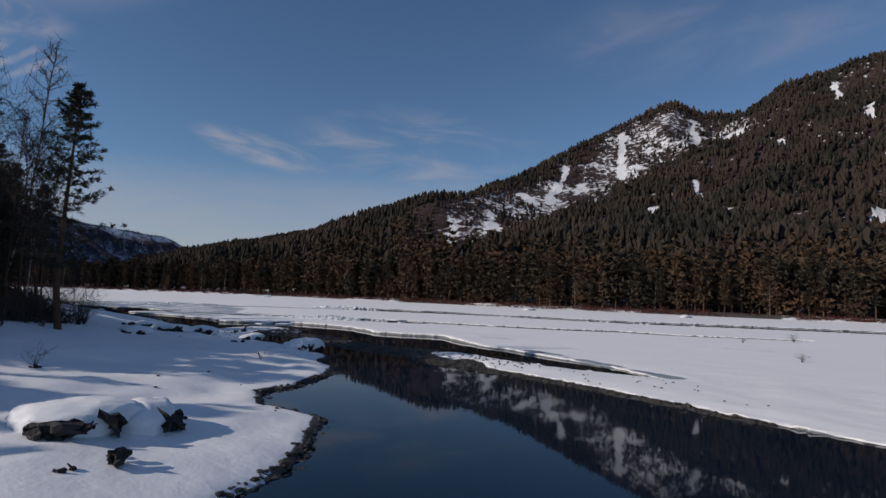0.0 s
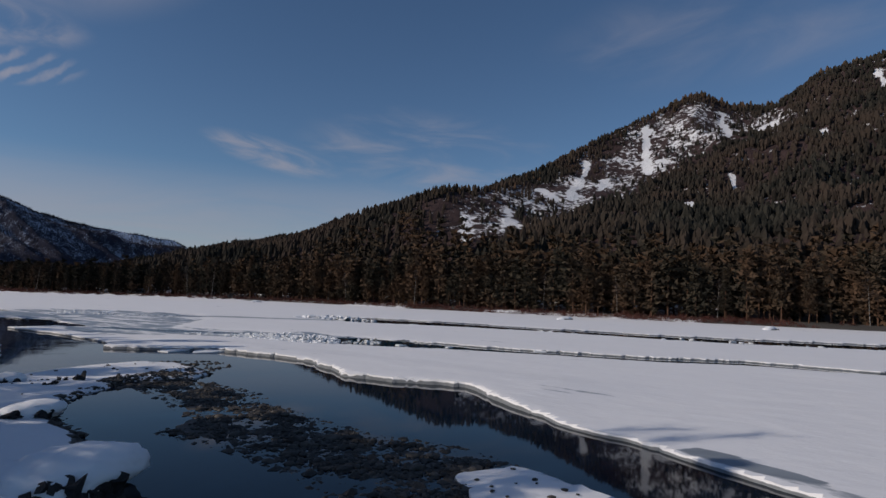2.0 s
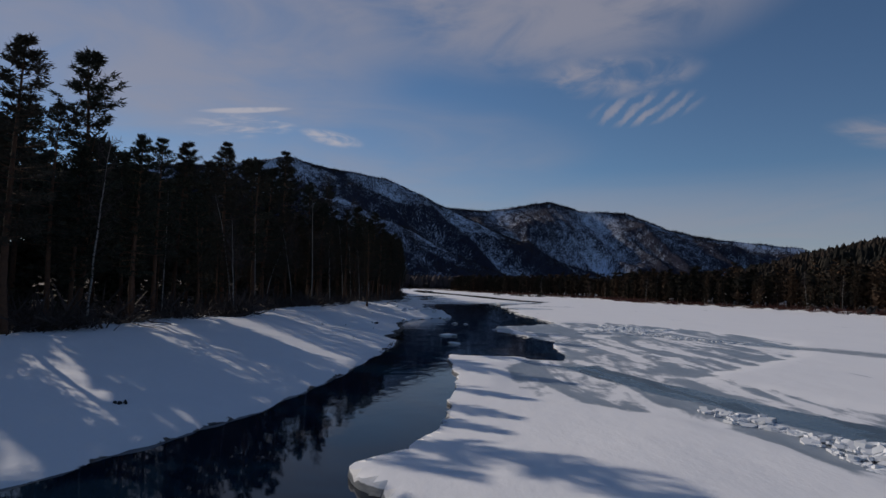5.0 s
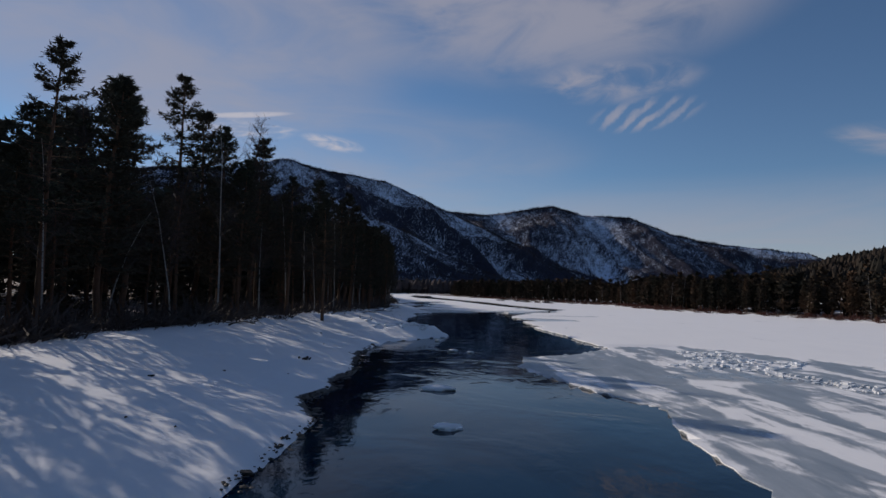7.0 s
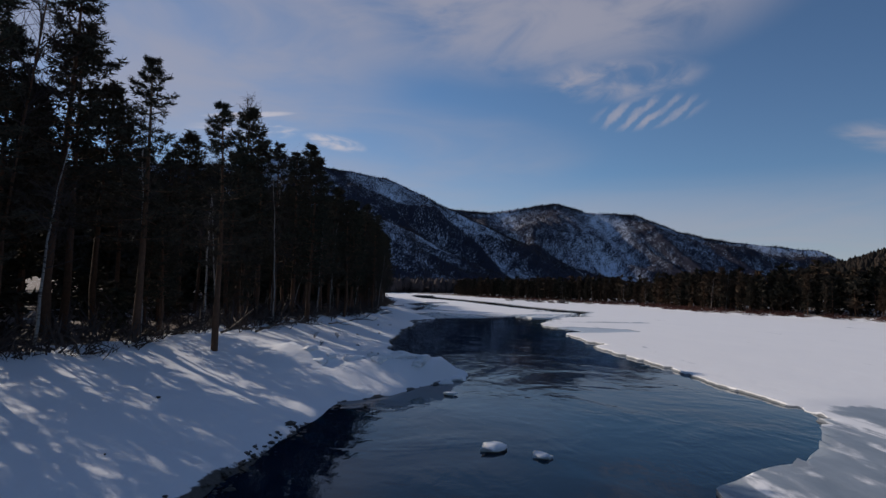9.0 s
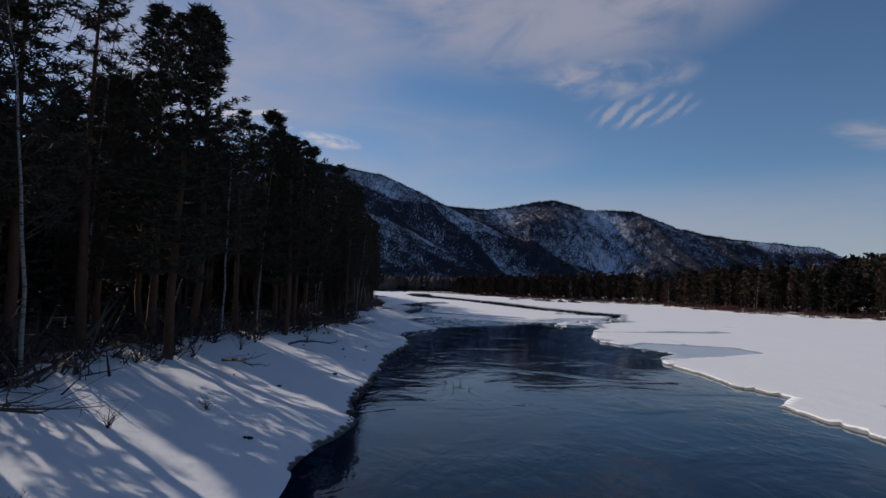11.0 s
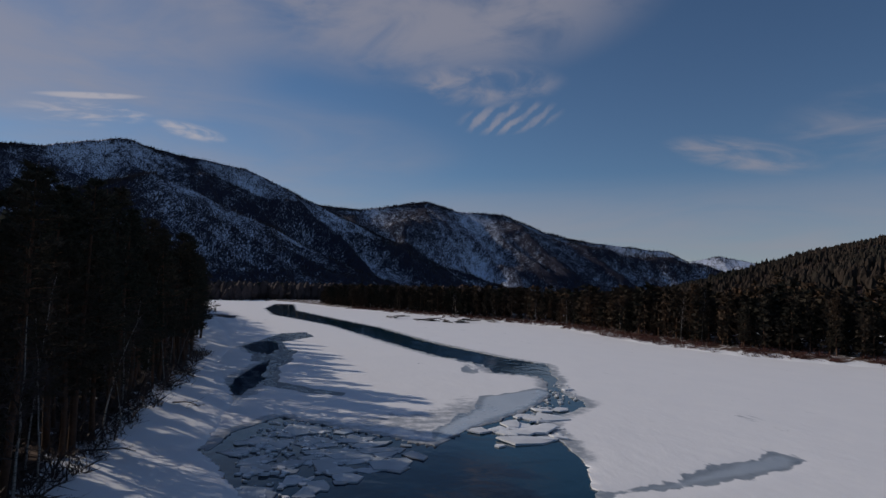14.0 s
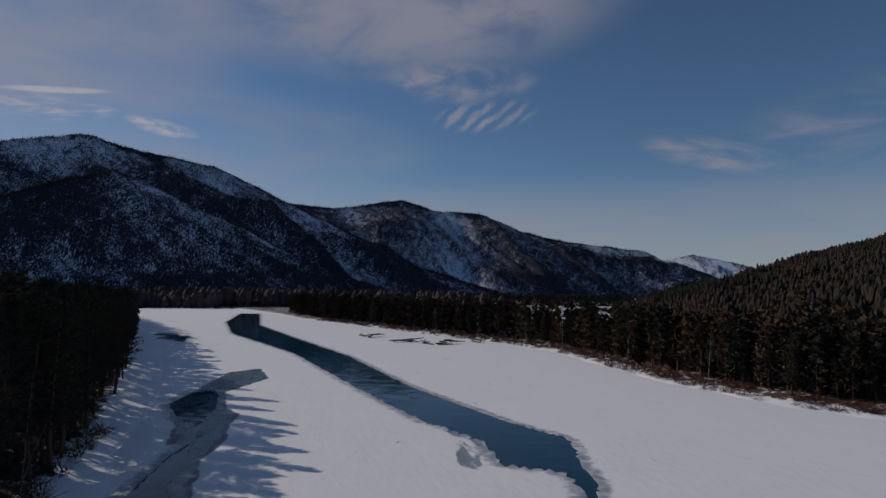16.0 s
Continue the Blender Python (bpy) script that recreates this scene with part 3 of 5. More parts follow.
def soften(me, crisp=0.0):
    """Smooth shading, but for faces steeper than crisp."""
    up = np.zeros(3 * len(me.polygons), np.float32)
    me.polygons.foreach_get("normal", up)
    me.polygons.foreach_set("use_smooth", np.abs(up[2::3]) >= crisp)
    return me


def creased(me):
    soften(me)
    me.set_sharp_from_angle(angle=radians(32))
    return me


def steps(*runs):
    """Places along an axis: runs of (start, end, first step, last step)."""
    places = []
    for start, end, first, last in runs:
        p = start
        while p < end:
            places.append(p)
            p += first + (last - first) * (p - start) / (end - start)
    return np.array(places + [runs[-1][1]])


def sheet(xs, ys):
    x, y = np.meshgrid(xs, ys)
    n, m = len(xs), len(ys)
    at = np.arange(n * m).reshape(m, n)
    return x.ravel(), y.ravel(), np.stack([at[:-1, :-1], at[:-1, 1:], at[1:, 1:], at[1:, :-1]], -1).reshape(-1, 4)


def trimmed(verts, faces, keep, *values):
    """Only the faces of which a corner is kept."""
    faces = faces[keep[faces].any(1)]
    used, where = np.unique(faces, return_inverse=True)
    return verts[used], where.reshape(faces.shape), [v[used] for v in values]


def structure(name, me, label, category):
    return tagged(new(name, me), label, category, kind="structure")


def part(name, me, parent, label=""):
    ob = new(name, me)
    ob.parent = parent
    return tagged(ob, label) if label else ob


def thing(name, label, category, group=""):
    ob = tagged(new(name), label, category, group)
    ob.empty_display_size = 0.3
    return ob


# ground: one sheet, fine near the river, coarse to the horizon
xs = steps((-4800, -420, 600, 60), (-420, -62, 50, 2.2), (-62, -40, 1.1, 0.7), (-40, 32, 0.66, 0.66), (32, 200, 1.4, 6), (200, 300, 5, 8), (300, 720, 8.5, 8.5), (720, 900, 10, 13), (900, 4900, 30, 600))
ys = steps((-4500, -420, 600, 60), (-420, 20, 14, 1.2), (20, 125, 0.6, 0.6), (125, 390, 0.9, 1.3), (390, 950, 1.2, 9), (950, 1350, 10, 14), (1350, 4900, 25, 500))
gx, gy, gf = sheet(xs, ys)
gz, bare, litter = land_height(gx, gy)
fade = smooth(np.hypot(gx - 250, gy - 300), 1700, 1300)
gully, open_slope = np.full(gx.shape, 1e9), np.full(gx.shape, 1e9)  # chutes and ledges that hold their snow
for chute in CHUTES:
    gully = np.minimum(gully, line_far(gx, gy + 8 * fbm(gx / 25, gy / 25, 2, 95), chute))
for line in BARE_SLOPES:
    open_slope = np.minimum(open_slope, line_far(gx, gy, line))
snowy = np.clip(0.46 + 0.03 * smooth(gz, 40, 110) - 0.12 * smooth(gz, 45, 20) + 0.4 * smooth(gully + 9 * fbm(gx / 10, gy / 10, 3, 96), 5.0, 0.5) + 0.10 * smooth(open_slope + 40 * fbm(gx / 40, gy / 40, 3, 97), 50, 15), 0, 1)
ground = structure("ground", soften(mesh_of("ground", np.stack([gx, gy, gz * np.where(gz > 0, np.maximum(fade, 0.02), 1)], 1), gf, GROUND, bare=bare, litter=litter, snowy=snowy)),
                   "snow-covered river banks with bare gravel and needle litter", "ground")
ground.data.materials.append(HILLSIDE)
steep = (gz[gf].mean(1) > 9) & (gx[gf].mean(1) > 210)
ground.data.polygons.foreach_set("material_index", steep.astype(np.int32))

# ice
ix, iy, if_ = sheet(steps((-130, -16, 20, 2), (-16, 4, 0.5, 0.5), (4, 34, 0.36, 0.36), (34, 78, 0.6, 0.7), (78, 230, 0.9, 4)), steps((-280, 0, 12, 1.2), (0, 30, 0.6, 0.6), (30, 125, 0.42, 0.42), (125, 400, 0.7, 0.8), (400, 1150, 1.0, 9)))
field, _, _ = ice_field(ix, iy)
cell = np.maximum(np.interp(ix, (-16, 4, 5, 33, 34, 78, 230), (0.5, 0.5, 0.36, 0.36, 0.6, 0.7, 4)), np.interp(iy, (0, 30, 31, 125, 126, 400, 1150), (0.6, 0.6, 0.42, 0.42, 0.7, 0.8, 9)))
edge = np.abs(field) < 0.8 * cell  # drawn onto the edge, so that it is a clean wall
ex, ey = ix[edge], iy[edge]
fx, fy = (ice_field(ex + 0.1, ey)[0] - ice_field(ex - 0.1, ey)[0]) / 0.2, (ice_field(ex, ey + 0.1)[0] - ice_field(ex, ey - 0.1)[0]) / 0.2
steep = np.maximum(fx * fx + fy * fy, 0.3)
aim = np.where(field[edge] >= 0, 0.02, -0.07)
shift = np.clip((aim - field[edge]) / steep, -cell[edge], cell[edge])
kept = field.copy()
kept[edge] = aim
ix, iy = ix.copy(), iy.copy()
ix[edge], iy[edge] = ex + fx * shift, ey + fy * shift
iz, field, wet, thinness = ice_height(ix, iy)
iz = np.where((kept >= 0) & (iz < 0), 0.24, np.where(kept < 0, -0.3, iz))
field = kept
_, bx, by = ice_field(ix, iy)
thinness = thinness + 1.6 * smooth(signed(bx, by, THIN_BAY), -0.8, 0.6) + 0.8 * smooth(signed(bx, by, THIN_STREAK), -0.8, 1.5) + 2.2 * smooth(signed(bx, by, GREY_TONGUE), -2.0, 1.0) + 1.1 * smooth(signed(bx, by, LEAD_SIDE), -1.0, 0.8) + 1.3 * smooth(signed(bx, by, SHELF_ICE), -0.5, 0.3)
melt = np.zeros(ix.shape)
for patch in (LEFT_SLUSH, BELT_LANE):
    melt = np.maximum(melt, smooth(signed(bx, by, patch), -1.6, 1.0))
verts, faces, (wet, thinness, melt, wall) = trimmed(np.stack([ix, iy, iz], 1), if_, field > -0.3, wet, thinness, melt, (field < 0) * 1.0)
structure("ice_sheet", creased(mesh_of("ice_sheet", verts, faces, ICE, slush=wet, thin=thinness, melt=melt, wall=wall)), "snow-covered river ice with open leads and thin grey patches", "ice")

# water
wx, wy, wf = sheet(np.array([-700.0, 0, 400]), np.array([-400.0, 300, 1300]))
structure("water", mesh_of("water", np.stack([wx, wy, wx * 0], 1), wf, WATER), "dark blue open river water between the ice", "water")


# ---- mountains ----
def mountain(name, label, crest, front, seed, spurs, trees, tree_high, white=0.0, slant=0.0):
    """A range: a crest, a wooded front towards the river and a back slope."""
    rng = np.random.default_rng(seed)
    crest = np.array(crest, float)
    crest[:, 2] += 13 * np.clip(crest[:, 2] / 120 - 0.3, 0, 1)
    run = np.r_[0, np.cumsum(np.hypot(*np.diff(crest[:, :2], axis=0).T))]
    us, vs = np.linspace(0, run[-1], int(run[-1] / 8)), np.r_[np.linspace(-0.5, 0, 14)[:-1], np.linspace(0, 1.05, 64)]

    def place(u, v):
        cx, cy, cz = (np.interp(u, run, crest[:, k]) for k in range(3))
        away = np.array([30.0, 300.0]) - crest[:, :2].mean(0)
        away = away / np.hypot(*away)
        wide = front * np.maximum(cz, 60)
        twist = 70 * (fbm(u / 420, v * 1.3, 3, seed + 3)) * np.clip(v, 0, 1) + slant * np.clip(v, 0, 1)
        lobe = ridged(u / spurs, v * 1.4, 4, seed)
        p = np.clip(1 - np.abs(v) ** 0.95, 0, 1)
        z = cz * p + cz * 0.52 * (lobe - 0.6) * np.sqrt(np.clip(4 * p * (1 - p), 0, 1)) * smooth(v, 0.02, 0.35) + cz * 0.02 * fbm(u / 35, v * 20, 4, seed + 9) + 6 * fbm(u / 60, v * 3, 3, seed + 7)
        side = np.array([-away[1], away[0]])
        return np.stack([cx + away[0] * wide * v + side[0] * twist, cy + away[1] * wide * v + side[1] * twist, np.where(v > 1, -4, np.maximum(z, -4))], -1), lobe

    u, v = np.meshgrid(us, vs)
    spots, lobe = place(u.ravel(), v.ravel())
    at = np.arange(len(us) * len(vs)).reshape(len(vs), len(us))
    faces = np.stack([at[:-1, :-1], at[1:, :-1], at[1:, 1:], at[:-1, 1:]], -1).reshape(-1, 4)
    snowy = 0.5 + white + 0.4 * (0.58 - lobe) + 0.06 * smooth(spots[:, 2], 50, 350) - 0.08 * smooth(v.ravel(), 0.03, 0.0)
    structure(name, soften(mesh_of(name, spots, faces, HAZED_RANGE, snowy=snowy)), label, "mountain")
    v = np.r_[rng.uniform(0, 0.95, int(trees * 0.8)), np.abs(rng.normal(0, 0.02, trees - int(trees * 0.8)))]
    spots, lobe = place(rng.uniform(0, run[-1], trees), v)
    keep = (spots[:, 2] > 6) & (fbm(spots[:, 0] / 90, spots[:, 1] / 90, 3, seed + 20) + 0.9 * (lobe - 0.6) + rng.normal(0, 0.16, trees) > -0.11)
    spots = spots[keep]
    high, turn = tree_high * rng.uniform(0.6, 1.3, len(spots)), rng.uniform(0, 6.3, len(spots))
    corners = [np.stack([np.cos(turn + a) * high * 0.16, np.sin(turn + a) * high * 0.16, high * 0 - 1.5], 1) for a in (0, 2.09, 4.19)] + [np.stack([high * 0, high * 0, high], 1)]
    verts = np.stack([spots + c for c in corners], 1).reshape(-1, 3)
    base = 4 * np.arange(len(spots))[:, None, None]
    faces = (base + np.array([[0, 1, 3], [1, 2, 3], [2, 0, 3]])).reshape(-1, 3)
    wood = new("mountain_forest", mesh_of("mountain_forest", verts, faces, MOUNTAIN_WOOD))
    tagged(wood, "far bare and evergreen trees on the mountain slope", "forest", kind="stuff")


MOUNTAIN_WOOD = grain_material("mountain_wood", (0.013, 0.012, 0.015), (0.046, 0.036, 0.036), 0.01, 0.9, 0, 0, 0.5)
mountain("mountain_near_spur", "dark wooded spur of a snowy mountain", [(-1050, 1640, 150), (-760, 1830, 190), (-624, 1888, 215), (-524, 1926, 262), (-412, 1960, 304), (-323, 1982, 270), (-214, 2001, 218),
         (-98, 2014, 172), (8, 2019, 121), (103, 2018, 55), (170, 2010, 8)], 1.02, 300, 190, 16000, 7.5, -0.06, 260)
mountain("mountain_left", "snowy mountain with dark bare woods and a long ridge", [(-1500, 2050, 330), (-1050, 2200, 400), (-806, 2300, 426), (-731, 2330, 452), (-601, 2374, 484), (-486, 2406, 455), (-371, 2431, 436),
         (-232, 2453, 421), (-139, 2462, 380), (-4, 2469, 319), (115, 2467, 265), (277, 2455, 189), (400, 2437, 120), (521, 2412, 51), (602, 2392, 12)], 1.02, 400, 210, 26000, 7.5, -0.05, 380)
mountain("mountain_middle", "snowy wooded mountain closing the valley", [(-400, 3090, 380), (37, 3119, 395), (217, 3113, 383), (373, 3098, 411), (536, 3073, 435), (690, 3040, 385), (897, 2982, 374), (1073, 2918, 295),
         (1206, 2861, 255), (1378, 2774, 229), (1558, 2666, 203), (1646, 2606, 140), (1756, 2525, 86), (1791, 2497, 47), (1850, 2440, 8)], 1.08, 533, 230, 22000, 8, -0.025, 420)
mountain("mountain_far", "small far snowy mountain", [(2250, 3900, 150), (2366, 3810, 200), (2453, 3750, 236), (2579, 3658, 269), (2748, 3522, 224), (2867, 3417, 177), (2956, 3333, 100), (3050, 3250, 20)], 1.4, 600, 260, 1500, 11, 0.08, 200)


# ---- trees ----
def tube(points, radii, sides):
    """A tapered limb through points."""
    points, radii = np.asarray(points, float), np.asarray(radii, float)
    ahead = np.gradient(points, axis=0)
    ahead /= np.linalg.norm(ahead, axis=1, keepdims=True) + 1e-9
    aid = np.where(np.abs(ahead[:, 2:]) > 0.9, [[1.0, 0, 0]], [[0, 0, 1.0]])
    a = np.cross(ahead, aid)
    a /= np.linalg.norm(a, axis=1, keepdims=True) + 1e-9
    b = np.cross(ahead, a)
    angle = np.arange(sides) * 2 * np.pi / sides
    ring = a[:, None] * np.cos(angle)[None, :, None] + b[:, None] * np.sin(angle)[None, :, None]
    verts = (points[:, None] + ring * radii[:, None, None]).reshape(-1, 3)
    k = len(points)
    i, j = np.meshgrid(np.arange(k - 1), np.arange(sides), indexing="ij")
    i, j = i.ravel(), j.ravel()
    n = (j + 1) % sides
    p, q, r, s = i * sides + j, i * sides + n, (i + 1) * sides + n, (i + 1) * sides + j
    return verts, np.concatenate([np.stack([p, q, r], 1), np.stack([p, r, s], 1)])


def joined(pieces):
    verts, faces, base = [], [], 0
    for v, f in pieces:
        verts.append(v), faces.append(f + base)
        base += len(v)
    return np.concatenate(verts), np.concatenate(faces)


def tufts(rng, centres, outward, count, length, width):
    """Sprays of needles: narrow blades that stand out from each centre."""
    n = len(centres)
    way = rng.normal(size=(n, count, 3)) + outward[:, None] * 0.7
    way[..., 2] = way[..., 2] * 0.55 + 0.18
    way /= np.linalg.norm(way, axis=-1, keepdims=True)
    across = np.cross(way, rng.normal(size=(n, count, 3)))
    across /= np.linalg.norm(across, axis=-1, keepdims=True)
    size = rng.uniform(0.6, 1.25, (n, count, 1))
    root = centres[:, None] + rng.normal(size=(n, count, 3)) * length * 0.22
    verts = np.stack([root - across * width * size, root + across * width * size, root + way * length * size], 2).reshape(-1, 3)
    return verts, np.arange(n * count * 3).reshape(-1, 3)


def pine(seed, high, clear, wide, whorl, per_limb, count, length, width, limbs=True, sides=8, shape=0.75):
    """A pine: trunk with limbs, and a crown of needle sprays with gaps."""
    rng = np.random.default_rng(seed)
    rings = np.linspace(0, 1, 7 if limbs else 3)
    bend = np.stack([0.35 * np.sin(rings * 3 + seed), 0.3 * np.sin(rings * 2.3 + 2 * seed), rings * high], 1)
    bend[0, :2] = 0
    wood = [tube(bend, high * 0.0135 * (1 - 0.93 * rings) + 0.015, sides)]
    centres, outs = [], []
    z = clear * high
    while z < high * 0.985:
        u = (z - clear * high) / (high * (1 - clear))
        radius = wide * (1 - u) ** shape * (0.5 + 0.5 * min(1, u * 5 + 0.25)) * rng.uniform(0.72, 1.25) + 0.14
        stem = np.array([np.interp(z / high, rings, bend[:, 0]), np.interp(z / high, rings, bend[:, 1]), z])
        turn = rng.uniform(0, 6.3)
        for k in range(rng.integers(3, 6)):
            if rng.random() < 0.12:
                continue
            a = turn + k * 1.35 + rng.normal(0, 0.25)
            reach = radius * rng.uniform(0.6, 1.2)
            lift = rng.uniform(-0.12, 0.25) + 0.5 * u
            tip = stem + np.array([math.cos(a) * reach, math.sin(a) * reach, reach * lift])
            mid = stem * 0.5 + tip * 0.5 - np.array([0, 0, 0.06 * reach])
            if limbs:
                wood.append(tube([stem, mid, tip], [0.05 * (1 - u) + 0.02, 0.03, 0.008], 3))
            for s in np.linspace(0.3, 1.0, per_limb):
                spot = stem * (1 - s) ** 2 + 2 * mid * s * (1 - s) + tip * s * s
                fan = 0.26 * reach * (1.25 - s) if limbs else 0.0
                for side in (-1, 1) if limbs else (0,):  # side twigs, spread flat
                    centres.append(spot + side * rng.uniform(0.3, 1.2) * fan * np.array([-math.sin(a), math.cos(a), 0.1]) + rng.normal(0, 0.03 * radius + 0.03, 3))
                    outs.append((math.cos(a) - side * 0.6 * math.sin(a), math.sin(a) + side * 0.6 * math.cos(a), 0.2))
        z += whorl * rng.uniform(0.75, 1.25) * (1 - 0.18 * u)
    centres.append(stem + [0, 0, 0.3]), outs.append((0, 0, 1))
    return joined(wood), tufts(rng, np.array(centres), np.array(outs, float), count, length, width)


def birch(seed, high, lean, boughs=26):
    rng = np.random.default_rng(seed)
    s = np.linspace(0, 1, 9)
    side = rng.uniform(0, 6.3)
    stem = np.stack([np.cos(side) * lean * s**1.6, np.sin(side) * lean * s**1.6, high * s], 1) + rng.normal(0, 0.05, (9, 3))
    stem[0] = 0
    trunk = tube(stem, 0.085 * (1 - 0.9 * s) + 0.012, 7)
    twigs = []
    for k in range(boughs):
        t = rng.uniform(0.35, 0.97)
        root = np.array([np.interp(t, s, stem[:, c]) for c in range(3)])
        a, reach = rng.uniform(0, 6.3), (1.05 - t) * high * rng.uniform(0.18, 0.36) + 0.4
        tip = root + np.array([math.cos(a) * reach * 0.7, math.sin(a) * reach * 0.7, reach * rng.uniform(0.5, 1.1)])
        mid = (root + tip) / 2 + rng.normal(0, 0.1 * reach, 3)
        twigs.append(tube([root, mid, tip], [0.035, 0.02, 0.006], 3))
        for _ in range(9):
            q = rng.uniform(0.3, 1.0)
            base = root * (1 - q) + tip * q
            end = base + rng.normal(0, 0.33 * reach, 3) + [0, 0, 0.12 * reach]
            twigs.append(tube([base, (base + end) / 2 + rng.normal(0, 0.05, 3), end], [0.016, 0.012, 0.005], 3))
    return trunk, joined(twigs)


def low_tree(seed, high):
    """A far pine: a ragged crown, round-shouldered, on five sides."""
    rng = np.random.default_rng(seed)
    rings = []
    for z, r in ((0.06, 0.12), (0.34, 0.20), (0.74, 0.14)):
        a = np.arange(5) * 1.257 + rng.uniform(0, 1.2)
        reach = r * high * rng.uniform(0.6, 1.35, 5)
        rings.append(np.stack([np.cos(a) * reach, np.sin(a) * reach, z * high + rng.uniform(-0.07, 0.07, 5) * high], 1))
    verts = np.concatenate(rings + [[[rng.normal(0, 0.02) * high, rng.normal(0, 0.02) * high, high]]])
    faces = []
    for k in range(5):
        n = (k + 1) % 5
        for r in range(2):
            faces += [(5 * r + k, 5 * r + n, 5 * r + 5 + n), (5 * r + k, 5 * r + 5 + n, 5 * r + 5 + k)]
        faces.append((10 + k, 10 + n, 15))
    return verts, np.array(faces)


def planted(rng, shapes, x, y, z, sizes, flat=1.0):
    """Many trees in one pair of arrays."""
    pieces = []
    pick = rng.integers(0, len(shapes), len(x))
    for k, (v, f) in enumerate(shapes):
        mine = np.flatnonzero(pick == k)
        if not len(mine):
            continue
        turn, size = rng.uniform(0, 6.3, len(mine)), sizes[mine]
        c, s = np.cos(turn)[:, None], np.sin(turn)[:, None]
        px = (v[None, :, 0] * c - v[None, :, 1] * s) * size[:, None] * flat + x[mine][:, None]
        py = (v[None, :, 0] * s + v[None, :, 1] * c) * size[:, None] * flat + y[mine][:, None]
        pz = v[None, :, 2] * size[:, None] + z[mine][:, None]
        verts = np.stack([px, py, pz], -1).reshape(-1, 3)
        faces = (f[None] + (np.arange(len(mine)) * len(v))[:, None, None]).reshape(-1, 3)
        pieces.append((verts, faces))
    return joined(pieces)


def stuff(name, arrays, mat, label, category):
    return tagged(new(name, mesh_of(name, *arrays, mat)), label, category, kind="stuff")


def tree_thing(name, label, group, trunk, crown, bark, leaf, crown_name="crown"):
    tree = thing(name, label, "tree", group)
    part("trunk", soften(mesh_of("trunk", *trunk, bark)), tree)
    part(crown_name, mesh_of(crown_name, *crown, leaf), tree)
    return tree


def along(line, gap, rng, y_low, y_high, deep, jitter=0.5):
    """Places along a line, and a depth to its left side."""
    line = np.array(line, float)
    run = np.r_[0, np.cumsum(np.hypot(*np.diff(line, axis=0).T))]
    u = np.arange(0, run[-1], gap)
    u = u + rng.uniform(-jitter, jitter, len(u)) * gap
    x, y = np.interp(u, run, line[:, 0]), np.interp(u, run, line[:, 1])
    dx, dy = np.interp(u + 4, run, line[:, 0]) - np.interp(u - 4, run, line[:, 0]), np.interp(u + 4, run, line[:, 1]) - np.interp(u - 4, run, line[:, 1])
    far = np.hypot(dx, dy) + 1e-9
    d = rng.uniform(*deep, len(u))
    x, y = x - dy / far * d, y + dx / far * d
    keep = (y > y_low) & (y < y_high)
    return x[keep], y[keep]


rng = np.random.default_rng(5)
NEAR_PINES = [tree_thing("pine", "tall dark green pine on the snowy bank", "pines of the left bank", *pine(70 + k, h, c, wd, 0.84, 5, 11, 0.43, 0.06, shape=0.7), BARK, NEEDLES)
              for k, (h, c, wd) in enumerate(((24.0, 0.26, 4.3), (22.0, 0.32, 4.0), (25.0, 0.36, 4.5), (19.0, 0.24, 3.8)))]
MID_SHAPES = [pine(80 + k, h, c, wd, 1.15, 4, 8, 0.85, 0.17, sides=5, shape=0.6) for k, (h, c, wd) in enumerate(((24.0, 0.2, 3.3), (21.5, 0.3, 3.0), (22.5, 0.12, 3.2)))]
FAR_SHAPES = [pine(90 + k, h, c, wd, 2.5, 2, 4, 2.1, 0.7, limbs=False, sides=4, shape=0.62) for k, (h, c, wd) in enumerate(((24.0, 0.12, 3.6), (23.0, 0.2, 3.4), (21.0, 0.1, 3.3), (24.5, 0.26, 3.2)))]
LOW_SHAPES = [low_tree(100 + k, 15.0) for k in range(4)]
THIN_SHAPES = [pine(95 + k, 22.0, 0.22, 3.6, 4.0, 1, 4, 3.0, 1.1, limbs=False, sides=3, shape=0.55) for k in range(3)]


def stand(protos, x, y, sizes):
    """Copies of the prototypes; the prototypes themselves take the first places."""
    z = land_height(x, y)[0]
    for k in range(len(x)):
        base = protos[k % len(protos)]
        m = pose(float(x[k]), float(y[k]), float(z[k]) - 0.15, rng.uniform(-1.5, 1.5), rng.uniform(-1.5, 1.5), rng.uniform(0, 360)) @ Matrix.Scale(float(sizes[k]), 4)
        if k < len(protos):
            base.matrix_basis = m
        else:
            made = copy_thing(base, m)
            made.scale = (float(sizes[k]),) * 3


